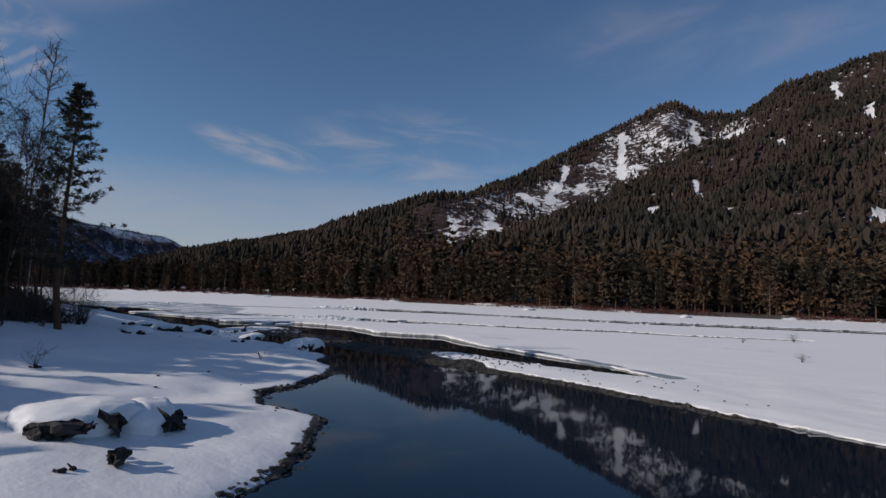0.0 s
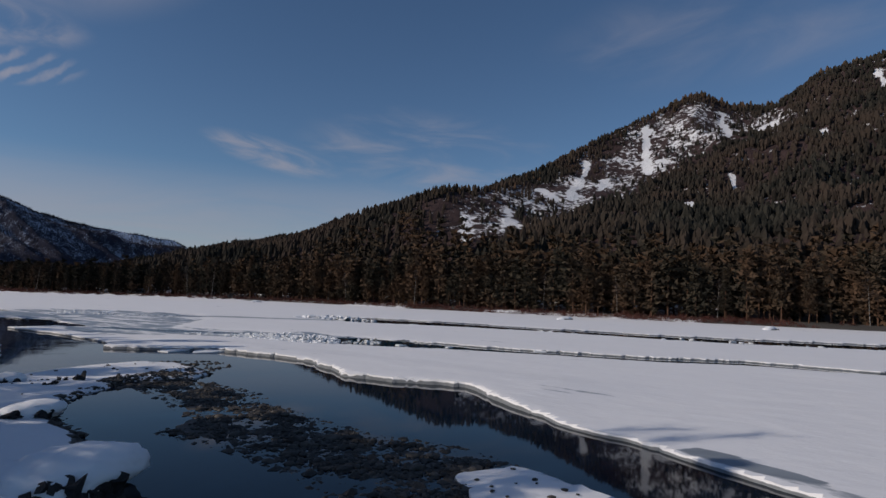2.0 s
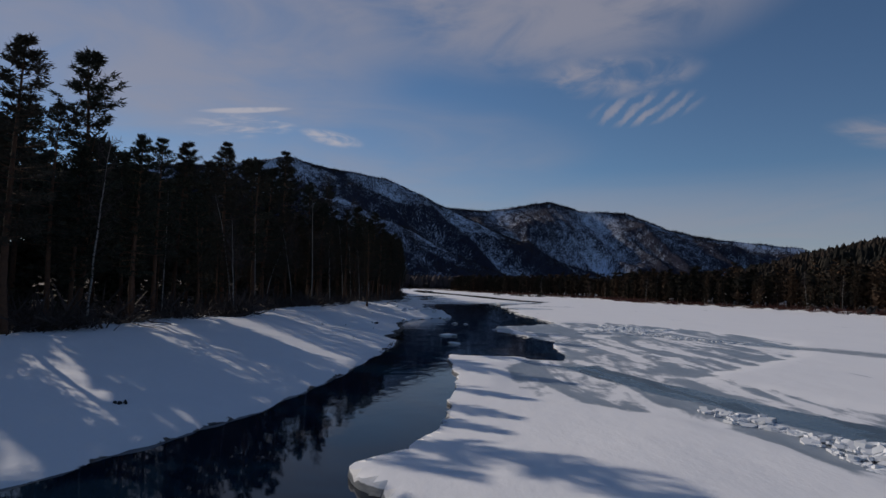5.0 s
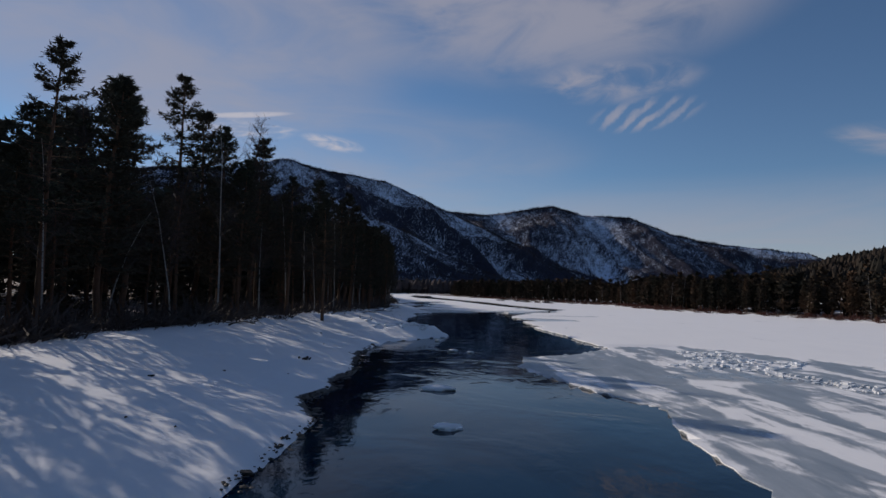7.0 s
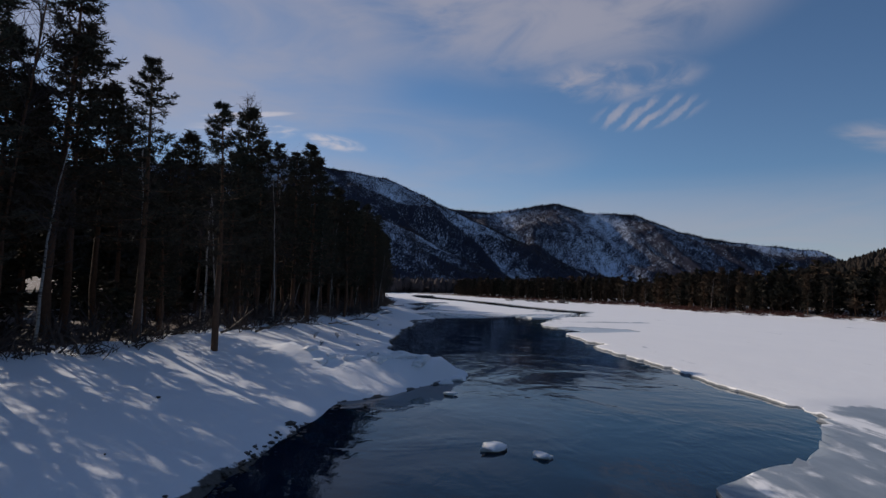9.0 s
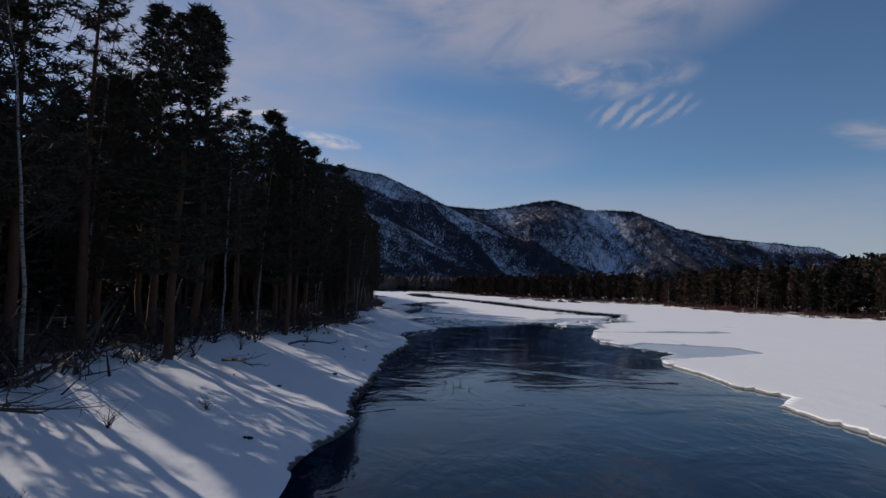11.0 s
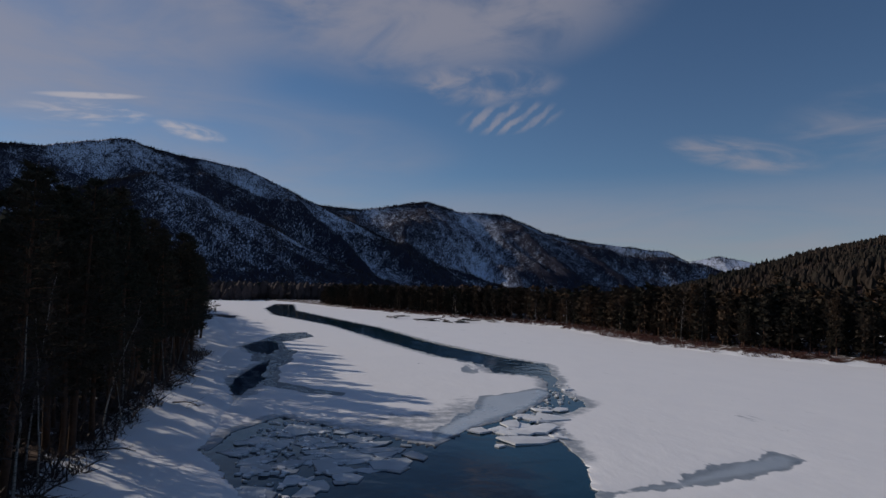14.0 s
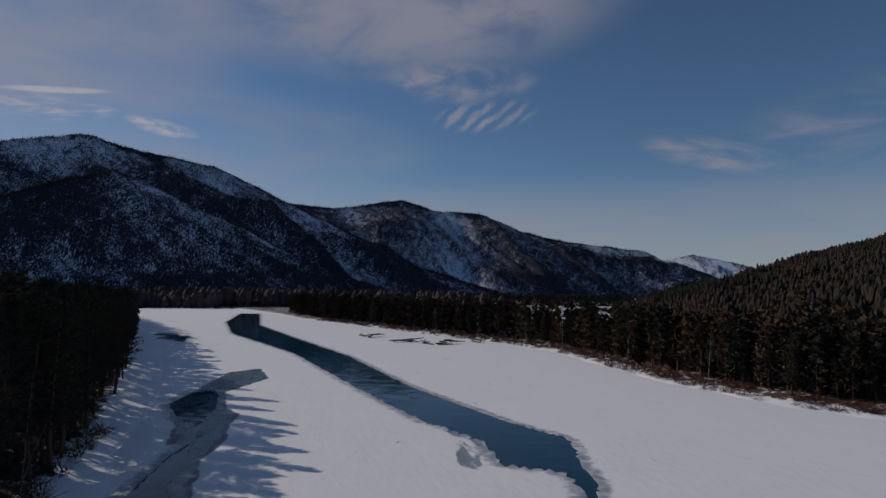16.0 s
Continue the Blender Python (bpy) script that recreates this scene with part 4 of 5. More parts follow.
# left bank: the tall pines that make its skyline, the lower ones between, then the depth of the wood
SKYLINE_Y = (60, 84, 110, 130, 142, 150, 165, 184, 192, 203, 212, 220, 232, 245, 256, 270, 283, 292, 307, 320, 345, 385, 430, 480)
SKYLINE_Z = (25, 26, 23, 23, 25, 21, 24.5, 25.5, 26, 29, 28, 28, 24, 24.5, 25.5, 28.5, 22.5, 24, 23.5, 27, 28, 28.5, 28, 27)
TALL_PINES = [(-23, 77.3, 26.4), (-3.2, 131, 23.5), (-2.4, 149, 21), (-5.6, 142, 26.9), (-3, 168, 25.5), (-3.5, 156, 22.5), (-2.5, 178, 25), (-4, 188, 26), (-5, 193, 27), (-15, 210, 31.6), (-7.5, 207.7, 32.9), (-11, 222.9, 33.4), (-2.4, 211, 27.8),
              (-1.4, 220, 28.6), (8.0, 224.8, 21), (1.1, 248, 27.9), (2.3, 242, 22), (1.6, 253, 25), (2.8, 257, 26), (6.3, 260.2, 25), (3.2, 264, 26.5), (3.0, 271, 29.2), (4.4, 277, 23), (5.0, 281.9, 24.6), (5.4, 285.4, 24.5), (7.2, 283, 22.4), (6, 291, 23.7), (5.9, 294.7, 24.4), (5.7, 300.3, 23.8),
              (5.5, 307, 23.6), (8.2, 312.4, 22), (4.4, 320.5, 27.3), (2.6, 343, 27), (1.5, 386, 27), (-19, 104, 24), (-6, 452, 26)]
PROTO_HIGH = (24.0, 22.0, 25.0, 19.0)
tx, ty, tz = (np.array(c, float) for c in zip(*TALL_PINES))
x, y = along(FOREST_LEFT, 3.6, rng, 40, 540, (0.5, 6.0))
keep = ((y > 84) | ((x < -31) & (rng.random(len(x)) < np.where(x > -62, 0.68, 0.9)))) & (np.hypot(x[:, None] - tx, y[:, None] - ty).min(1) > 2.2)
x, y = x[keep], y[keep]
allx, ally = np.r_[tx, x], np.r_[ty, y]
reach = np.r_[tz, np.interp(y, SKYLINE_Y, SKYLINE_Z) * rng.uniform(0.5, 0.9, len(x)) * (1 + 0.14 * smooth(y, 308, 325))] - land_height(allx, ally)[0]
stand(NEAR_PINES, allx, ally, reach / np.array([PROTO_HIGH[k % 4] for k in range(len(allx))]))
DEEP_PINES = [tree_thing("pine", "dark pine deeper in the riverside wood", "pines of the left bank", *pine(76 + k, h, c, wd, 0.95, 5, 5, 0.64, 0.115, shape=0.62), BARK, NEEDLES)
              for k, (h, c, wd) in enumerate(((25.0, 0.36, 4.3), (23.0, 0.42, 4.1)))]
x, y = along(FOREST_LEFT, 6.5, rng, 40, 540, (6.0, 13.0))
keep = ((y > 84) | (x < -33)) & (rng.random(len(x)) < np.where(y < 105, np.where(x > -62, 0.65, 0.9), np.where((y > 225) & (y < 275), 0.5, 0.78)))
x, y = x[keep], y[keep]
stand(DEEP_PINES, x, y, np.interp(y, SKYLINE_Y, SKYLINE_Z) / 25 * rng.uniform(0.72, 0.96, len(x)) * (1 + 0.1 * smooth(y, 308, 325)))
deep_x, deep_y = [], []
for d0, d1, gap in ((13, 22, 19.0), (22, 32, 19.0), (32, 42, 9.0)):
    x, y = along(FOREST_LEFT, gap * 0.35, rng, 40, 480, (d0, d1))
    keep = rng.random(len(x)) < np.where(y < 200, np.where(x < -62, 0.6, 0.26), np.where(y > 275, 0.62, np.where(y > 225, 0.14, 0.34)))
    x, y = x[keep], y[keep]
    deep_x.append(x), deep_y.append(y)
x, y = along(FOREST_LEFT, 9.0, rng, 105, 188, (14, 40))
deep_x.append(x), deep_y.append(y)
x, y = np.concatenate(deep_x), np.concatenate(deep_y)
size, z = rng.uniform(0.8, 1.12, len(x)), land_height(x, y)[0] - 0.15
close = (y > 215) & (y < 335)  # those that the eye comes near have finer crowns
stuff("pine_wood", planted(np.random.default_rng(1), [s[1] for s in FAR_SHAPES], x[~close], y[~close], z[~close], size[~close]), NEEDLES, "dense dark pine crowns behind the bank", "forest")
stuff("pine_wood", planted(np.random.default_rng(18), [s[1] for s in MID_SHAPES], x[close], y[close], z[close], size[close]), NEEDLES, "dark pine crowns a little behind the bank", "forest")
lx, ly = [], []
ls = []
for d0, d1, gap, small, big in ((4, 10, 5.0, 0.12, 0.22), (12, 20, 4.0, 0.2, 0.3), (22, 36, 3.0, 0.3, 0.42)):
    u, v = along(FOREST_LEFT, gap, rng, 86, 440, (d0, d1))
    lx.append(u), ly.append(v), ls.append(rng.uniform(small, big, len(u)))
u, v, s = np.concatenate(lx), np.concatenate(ly), np.concatenate(ls)
stuff("young_pines", planted(np.random.default_rng(21), [s[1] for s in FAR_SHAPES], u, v, land_height(u, v)[0] - 1.0, s, 1.4), NEEDLES, "dark young pines under the tall ones", "forest")
stuff("pine_trunks", planted(np.random.default_rng(1), [s[0] for s in FAR_SHAPES], x, y, z, size), BARK, "brown pine trunks in the wood", "forest")
far_x, far_y = [], []
for d0, d1, gap in ((0, 6, 3.0), (6, 14, 3.6), (14, 26, 4.4), (42, 54, 3.0), (54, 90, 4.2)):
    x, y = along(FOREST_LEFT, gap, rng, 540 if d0 < 13 else 480 if d0 < 30 else 30, 1100, (d0, d1))
    far_x.append(x), far_y.append(y)
for d0, d1, gap in ((-2, 3, 3.0), (3, 12, 3.4), (12, 26, 4.2)):
    x, y = along([(-900, 1160), (-250, 1120), (-60, 1160), (200, 1200), (700, 1150)], gap, rng, 1000, 1400, (d0, d1))
    far_x.append(x), far_y.append(y)
x, y = np.concatenate(far_x), np.concatenate(far_y)
size, z = rng.uniform(0.7, 1.0, len(x)) * np.where((y < 440) & (x < 40), 1.2, 1.0), land_height(x, y)[0] - 0.15
stuff("far_wood", planted(np.random.default_rng(2), [s[1] for s in THIN_SHAPES], x, y, z, size), NEEDLES, "dark evergreen wood along the far bank", "forest")

x, y = np.concatenate([rng.uniform(-420, 330, 900), rng.uniform(-170, 60, 260)]), np.concatenate([rng.uniform(1090, 1290, 900), rng.uniform(1075, 1130, 260)])
stuff("leafless_wood", planted(np.random.default_rng(23), LOW_SHAPES, x, y, land_height(x, y)[0] - 0.5, rng.uniform(0.8, 1.7, len(x)), 1.3), BARE_WOOD, "brown leafless wood at the end of the river reach", "forest")

# right bank: sunlit pines in front of the hill
right_line = [(px, py) for px, py in reversed(RIGHT_SHORE[:-2])]
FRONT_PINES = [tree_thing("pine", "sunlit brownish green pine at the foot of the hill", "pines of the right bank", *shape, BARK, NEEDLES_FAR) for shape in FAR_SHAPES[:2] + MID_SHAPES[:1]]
x, y = along(right_line, 8.5, rng, -20, 620, (8, 14))
stand(FRONT_PINES, x, y, rng.uniform(0.62, 1.08, len(x)) * np.where(y > 370, 0.82, 1.0))
rx, ry = [], []
for d0, d1, gap in ((9, 16, 3.6), (14, 22, 3.4), (20, 30, 3.6)):
    x, y = along(right_line, gap, rng, -150, 1000, (d0, d1))
    rx.append(x), ry.append(y)
x, y = np.concatenate(rx), np.concatenate(ry)
size, z = rng.uniform(0.5, 1.1, len(x)) * np.where(y > 370, 0.8, 1.0), land_height(x, y)[0] - 0.15
# two needle tones on one bank: browner before y 390, darker past it
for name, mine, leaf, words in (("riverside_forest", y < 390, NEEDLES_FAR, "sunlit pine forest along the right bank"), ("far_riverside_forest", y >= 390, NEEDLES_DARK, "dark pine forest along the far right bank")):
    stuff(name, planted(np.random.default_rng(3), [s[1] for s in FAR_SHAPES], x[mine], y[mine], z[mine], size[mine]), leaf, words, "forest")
    stuff("riverside_trunks", planted(np.random.default_rng(3), [s[0] for s in FAR_SHAPES], x[mine], y[mine], z[mine], size[mine]), BARK, "brown trunks of the riverside pines", "forest")

rx, ry = [], []
for d0, d1, gap in ((28, 42, 3.2), (40, 60, 3.6), (60, 85, 4.2)):
    x, y = along(right_line, gap, rng, -150, 1000, (d0, d1))
    rx.append(x), ry.append(y)
x, y = np.concatenate(rx), np.concatenate(ry)
size, z = rng.uniform(0.6, 1.1, len(x)) * np.where(y > 370, 0.8, 1.0), land_height(x, y)[0] - 0.15
stuff("forest_interior", planted(np.random.default_rng(22), [s[1] for s in THIN_SHAPES], x, y, z, size), NEEDLES_FAR, "pine forest behind the riverside trees", "forest")

# hill
n = 62000
x, y = rng.uniform(232, 860, n), rng.uniform(-120, 1100, n)
z = hill_height(x, y)
crest, top = line_far(x, y, HILL_CREST, values=[p[2] for p in HILL_CREST])
share = z / np.maximum(top, 1)
clump = fbm(x / 60, y / 60, 4, 70)
gully, open_slope = np.full(n, 1e9), np.full(n, 1e9)
for chute in CHUTES:
    gully = np.minimum(gully, line_far(x, y, chute))
for line in BARE_SLOPES:
    open_slope = np.minimum(open_slope, line_far(x, y, line))
chance = (0.95 - 0.72 * smooth(open_slope, 55, 20) + 0.4 * smooth(crest, 40, 8) + 1.3 * clump) * smooth(gully, 4, 9)
keep = (z > 3) & (rng.random(n) < chance)
x, y, z = x[keep], y[keep], land_height(x[keep], y[keep])[0] - 0.6
size = rng.uniform(0.3, 0.78, len(x)) * (1.1 - 0.35 * share[keep]) * (1 - 0.35 * smooth(y, 450, 700)) * (1 - 0.3 * smooth(open_slope[keep], 60, 20))
near = y < 140
stuff("hill_forest", planted(np.random.default_rng(4), LOW_SHAPES, x[near], y[near], z[near], size[near]), NEEDLES_HILL, "scattered pines on the rocky hillside", "forest")
stuff("far_hill_forest", planted(np.random.default_rng(14), LOW_SHAPES, x[~near], y[~near], z[~near], size[~near]), NEEDLES_HILL, "dark pines on the far end of the hill", "forest")
n = 700
u = rng.uniform(0.8, len(HILL_CREST) - 1.01, n)
c = np.array(HILL_CREST, float)
k = u.astype(int)
x, y = (c[k, j] * (1 - u + k) + c[k + 1, j] * (u - k) + rng.normal(0, 9, n) for j in (0, 1))
stuff("ridge_trees", planted(np.random.default_rng(6), LOW_SHAPES, x, y, land_height(x, y)[0] - 0.6, rng.uniform(0.4, 0.8, n) * (1 - 0.4 * smooth(y, 215, 260))), NEEDLES_FAR, "small pines along the crest of the hill", "forest")

# birches at the edge of the left wood
BIRCHES = [tree_thing("birch", "bare white-barked birch leaning over the bank", "birches of the left bank", *birch(k, h, lean), BIRCH, BROWN_TWIG, "twig_crown")
           for k, (h, lean) in enumerate(((15.0, 2.5), (18.0, 1.0), (12.0, 3.5)))]
x, y = along(FOREST_LEFT, 9.0, rng, 86, 420, (-1.0, 4.0))
stand(BIRCHES, x, y, rng.uniform(0.7, 1.2, len(x)))
BARE_TREES = [tree_thing("bare_tree", "bare dark tree with dense fine twigs on the bank", "bare trees of the left bank", *birch(30 + k, h, lean, 54), BARK, BROWN_TWIG, "twig_crown") for k, (h, lean) in enumerate(((20.0, 1.5), (17.0, 2.0)))]
x, y = np.array([-24, -22, -22.5, -20.5, -25.5, -16.8, -26, -8, -1.6, 0.4, 2.2, -4]), np.array([84, 87, 82, 89, 88, 88, 81.0, 193, 215.5, 246.5, 251.5, 200])
stand(BARE_TREES, x, y, np.array([1.4, 1.25, 0.9, 1.0, 1.45, 0.5, 0.9, 1.3, 1.35, 1.2, 1.35, 1.0]))
RIGHT_BIRCHES = [tree_thing("birch", "bare pale birch among the riverside pines", "birches of the right bank", *birch(10 + k, 17.0, 1.0), BIRCH, BROWN_TWIG, "twig_crown") for k in range(2)]
x, y = along(right_line, 36.0, rng, -20, 760, (7, 14))
stand(RIGHT_BIRCHES, x, y, rng.uniform(0.8, 1.15, len(x)))


# ---- stones, ice blocks and dead wood ----
def lump(seed, rough=0.3, flat=0.55, level=1):
    """A rounded stone about one metre across."""
    rng = np.random.default_rng(seed)
    bm = bmesh.new()
    bmesh.ops.create_icosphere(bm, subdivisions=level, radius=0.5)
    v = np.array([p.co[:] for p in bm.verts])
    f = np.array([[p.index for p in face.verts] for face in bm.faces])
    bm.free()
    a, b = rng.normal(size=(2, 3))
    v = v * (1 + rough * (np.sin(v @ a * 5 + seed) * 0.5 + np.sin(v @ b * 8) * 0.4))[:, None] + rng.normal(0, 0.03 * rough * 4, v.shape)
    return v * [rng.uniform(0.8, 1.25), rng.uniform(0.7, 1.0), flat], f


def slab(seed, sides=6, thick=0.18, tilt=0.0):
    """A broken plate of ice about one metre across, with angular edges."""
    rng = np.random.default_rng(seed)
    a = np.sort(np.linspace(0, 6.283, sides, endpoint=False) + rng.uniform(-0.3, 0.3, sides))
    r = rng.uniform(0.28, 0.66, sides)
    ring = np.stack([np.cos(a) * r, np.sin(a) * r * rng.uniform(0.55, 1.0)], 1)
    top, low = np.c_[ring * 0.97, np.full(sides, thick / 2)], np.c_[ring, np.full(sides, -thick / 2)]
    lip = np.c_[ring, np.full(sides, thick / 2 - 0.03)]
    v = np.concatenate([top, lip, low, [[0, 0, thick / 2 + 0.015]]])
    f = []
    for k in range(sides):
        n = (k + 1) % sides
        f += [(k, n, 3 * sides), (sides + k, sides + n, n), (sides + k, n, k), (2 * sides + k, 2 * sides + n, sides + n), (2 * sides + k, sides + n, sides + k)]
    return v, np.array(f)


PEBBLES = [lump(k, 0.38, 0.5) for k in range(9)]
rng = np.random.default_rng(11)


def scattered(ring, count, edge=0.0):
    """Places inside a ring."""
    x0, x1 = min(p[0] for p in ring), max(p[0] for p in ring)
    y0, y1 = min(p[1] for p in ring), max(p[1] for p in ring)
    x, y = rng.uniform(x0, x1, count * 4), rng.uniform(y0, y1, count * 4)
    keep = signed(x, y, ring) > edge
    return x[keep][:count], y[keep][:count]


def shore_places(line, count, low, high):
    line = np.array(line, float)
    run = np.r_[0, np.cumsum(np.hypot(*np.diff(line, axis=0).T))]
    u = rng.uniform(0, run[-1], count)
    x, y = np.interp(u, run, line[:, 0]), np.interp(u, run, line[:, 1])
    return x + rng.uniform(low, high, count), y + rng.uniform(low, high, count)


# gravel of the bar: thick along its crest, thin in the shallows
x, y = scattered(GRAVEL_BAR, 13500, -0.7)
thick = fbm(x / 3.2, y / 3.2, 3, 30) + 0.10 * smooth(signed(x, y, GRAVEL_BAR), -1, 2) + 0.22 * smooth(57 - y, -2, 2) + 0.07 * smooth(y, 62, 68)
keep = thick > rng.uniform(-0.14, 0.2, len(x))
x, y = x[keep], y[keep]
size = (rng.gamma(2.0, 0.075, len(x)) + 0.09) * (1 - 0.3 * smooth(50 - y, 0, 5))
z = np.maximum(land_height(x, y)[0], -0.08) + 0.02
bed = land_height(x, y)[0]
big = np.flatnonzero((bed > -0.1) & (size > 0.3))[:220]  # the larger ones lie singly
COBBLES = [soften(mesh_of("cobble", *lump(k, 0.38, 0.5, 2), STONE)) for k in range(9)]
for k in big:
    stone = tagged(new("cobble", COBBLES[k % 9]), "dark rounded cobble of the wet gravel bar", "stone", "cobbles of the gravel bar")
    wide = float(min(size[k], 0.75))
    stone.matrix_basis = pose(float(x[k]), float(y[k]), float(bed[k]) + 0.08 * wide, 0, 0, float(k * 37 % 360)) @ Matrix.Scale(wide, 4)
rest = np.setdiff1d(np.arange(len(x)), big)
x, y, z, size = x[rest], y[rest], z[rest], size[rest]
stuff("gravel", planted(np.random.default_rng(7), PEBBLES, x, y, z, np.minimum(size, 0.75)), STONE, "dark wet cobbles of the gravel bar", "gravel")
# loose stones in the shallows at the tip of the bar
x, y = scattered(BAR_FRINGE, 190, -0.4)
stuff("shallow_stones", planted(np.random.default_rng(17), PEBBLES, x, y, np.clip(land_height(x, y)[0], -0.06, 0.3) + 0.02, np.minimum(rng.gamma(2.2, 0.1, len(x)) + 0.1, 0.7)), STONE, "scattered dark stones in the shallows of the bar", "stones")
# cobbles along the rocky shores
sx, sy = [], []
for line, count, low, high in ((LEFT_SHORE[2:], 1700, -0.6, 0.45), (LEFT_SHORE_MID[:4], 200, -0.6, 0.5), (LEFT_SHORE_MID[15:], 700, -0.5, 0.6), (LEFT_SHORE_NORTH[8:16], 400, -0.3, 0.3),
                               (ICE_EDGE[2:15], 500, -0.5, 0.2)):
    x, y = shore_places(line, count, low, high)
    sx.append(x), sy.append(y)
x, y = np.concatenate(sx), np.concatenate(sy)
z = np.clip(np.maximum(land_height(x, y)[0], -0.05), -0.05, 0.22)
size = np.minimum(rng.gamma(1.4, 0.085, len(x)) + 0.07, 0.7)
stuff("shore_cobbles", planted(np.random.default_rng(8), PEBBLES, x, y, z, size), STONE, "dark cobbles at the edge of the snow", "gravel")
# small stones that show through the snow
sx, sy = [], []
for ring, count in (([(2, 80), (5, 90), (18, 90), (19, 97), (10, 98), (-2, 92)], 40), ([(-8, 57), (2, 80), (0, 98), (-12, 96), (-16, 60)], 10), ([(-10, 14), (8, 32), (9, 52), (4, 48), (-6, 28)], 40), ([(1.4, 45), (5.3, 48.7), (5.6, 54), (7.6, 56.4), (10, 55), (7.5, 43), (3, 40)], 60),
                    ([(8, 160), (18, 160), (17, 212), (8, 212)], 9), ([(-34, 38), (-26, 42), (-12, 56), (-18, 60), (-40, 50)], 8), ([(8, 255), (16, 255), (16, 320), (9, 320)], 20)):
    x, y = scattered(ring, count)
    sx.append(x), sy.append(y)
x, y = np.concatenate(sx), np.concatenate(sy)
z = np.maximum(land_height(x, y)[0], ice_height(x, y)[0])
stuff("snow_stones", planted(np.random.default_rng(9), PEBBLES, x, y, z + 0.04, np.minimum(rng.gamma(2.0, 0.05, len(x)) + 0.1, 0.34)), STONE, "scattered dark stones poking out of the snow", "stones")


def boulder(x, y, wide, high, seed, cap=True, label="dark boulder half buried in snow", turn=None):
    """A dark rock with a cushion of snow on its back."""
    ground_z = float(max(land_height(np.array([x]), np.array([y]))[0][0], -0.1))
    ob = thing("boulder", label, "rock", "boulders of the bank")
    ob.matrix_basis = pose(x, y, ground_z, 0, 0, -35 + seed * 47 % 50 if turn is None else turn)
    local = np.random.default_rng(seed)
    for j in range(11 if cap else 6):  # a broken ledge: angular blocks, ragged along its face
        v, f = lump(200 + 7 * seed + j, 0.75, 0.8, 2)
        spin = np.array(Euler((local.normal(0, 0.5), local.normal(0, 0.5), local.uniform(0, 6.3))).to_matrix())
        u = local.uniform(-0.62, 0.62)
        spot = [u * wide, (0.35 * u * u - 0.22 + local.normal(0, 0.07)) * wide, high * local.uniform(-0.05, 0.4)]
        part("rock", mesh_of("rock", (v * [wide * 0.42, wide * 0.26, high * 0.75] * local.uniform(0.5, 1.15)) @ spin.T + spot, f, BOULDER), ob)
    if cap:
        v, f = lump(300 + seed, 0.10, 0.9, 4)
        v = v * [wide * 2.0, wide * 1.5, high * 2.2] + [0.1 * wide, 0.42 * wide, high * 0.34]
        v[:, 2] += 0.12 * high * np.sin(v[:, 0] * 2.1 / wide + seed) * np.cos(v[:, 1] * 1.7 / wide)
        part("snow_cap", soften(mesh_of("snow_cap", v, f, SNOW)), ob, "rounded snow cushion on the rock")
    return ob


for k, (bx, by, bw, bh, cap) in enumerate(((-31.2, 61.4, 0.5, 0.3, False), (-12.6, 84.4, 1.2, 0.4, False), (-10.4, 84.6, 1.2, 0.4, True), (14.3, 188.2, 0.9, 0.45, False), (9.7, 121.9, 0.45, 0.25, False), (14.9, 249.5, 0.4, 0.2, False),
                                           (-3.2, 65.4, 2.5, 1.0, True), (-6.6, 72.8, 1.2, 0.5, False), (8.2, 91.4, 1.5, 0.55, False), (6.3, 90.4, 0.8, 0.4, False), (-1.3, 62.5, 1.2, 0.5, False), (-0.6, 46.4, 0.6, 0.35, False), (0.8, 79.5, 1.6, 0.6, True),
                                           (4.5, 93.5, 1.4, 0.5, True), (-2, 86, 2.2, 0.7, True), (-9, 82, 2.0, 0.6, True), (-15, 79, 1.8, 0.6, True),
                                           (26.2, 229.6, 0.5, 0.25, False), (22.0, 231.0, 0.6, 0.3, False), (19.4, 229.0, 0.5, 0.3, False))):
    boulder(bx, by, bw, bh, k, cap)
for k, (bx, by, bw, bh, cap, turn) in enumerate(((-37.9, 42.4, 2.7, 0.85, True, -25), (-34.1, 42.2, 1.9, 0.9, True, 48), (-37.9, 38.9, 1.25, 0.55, False, 48), (-39.5, 38.9, 0.5, 0.3, False, 0))):
    boulder(bx, by, bw, bh, 30 + k, cap, "ragged black rock ledge showing out of the snow", turn)
for k, (bx, by, bw, bh) in enumerate(((208, 340, 13, 3.0), (200, 347, 5, 2.0), (222, 331, 6, 2.0), (183, 292, 3, 1.0), (168, 118, 3, 1.0), (172, 60, 2.5, 0.9))):
    boulder(bx, by, bw, bh, 40 + k, k > 1, "dark rock dusted with snow on the ice near the far bank")


for k in range(14):  # hummocks of the spit
    s = k / 13
    hx, hy = 14.5 + 11.5 * s + rng.normal(0, 0.3), 227.3 + 2.3 * s + rng.normal(0, 0.8)
    v, f = lump(260 + k, 0.34, 0.42, 3)
    mound = tagged(new("snow_mound", soften(mesh_of("snow_mound", v * rng.uniform(0.9, 1.7), f, SNOW))), "rounded snow hummock on the river spit", "snow", "snow hummocks of the spit")
    mound.matrix_basis = pose(float(hx), float(hy), float(land_height(np.array([hx]), np.array([hy]))[0][0]) - 0.04, 0, 0, 50 * k)


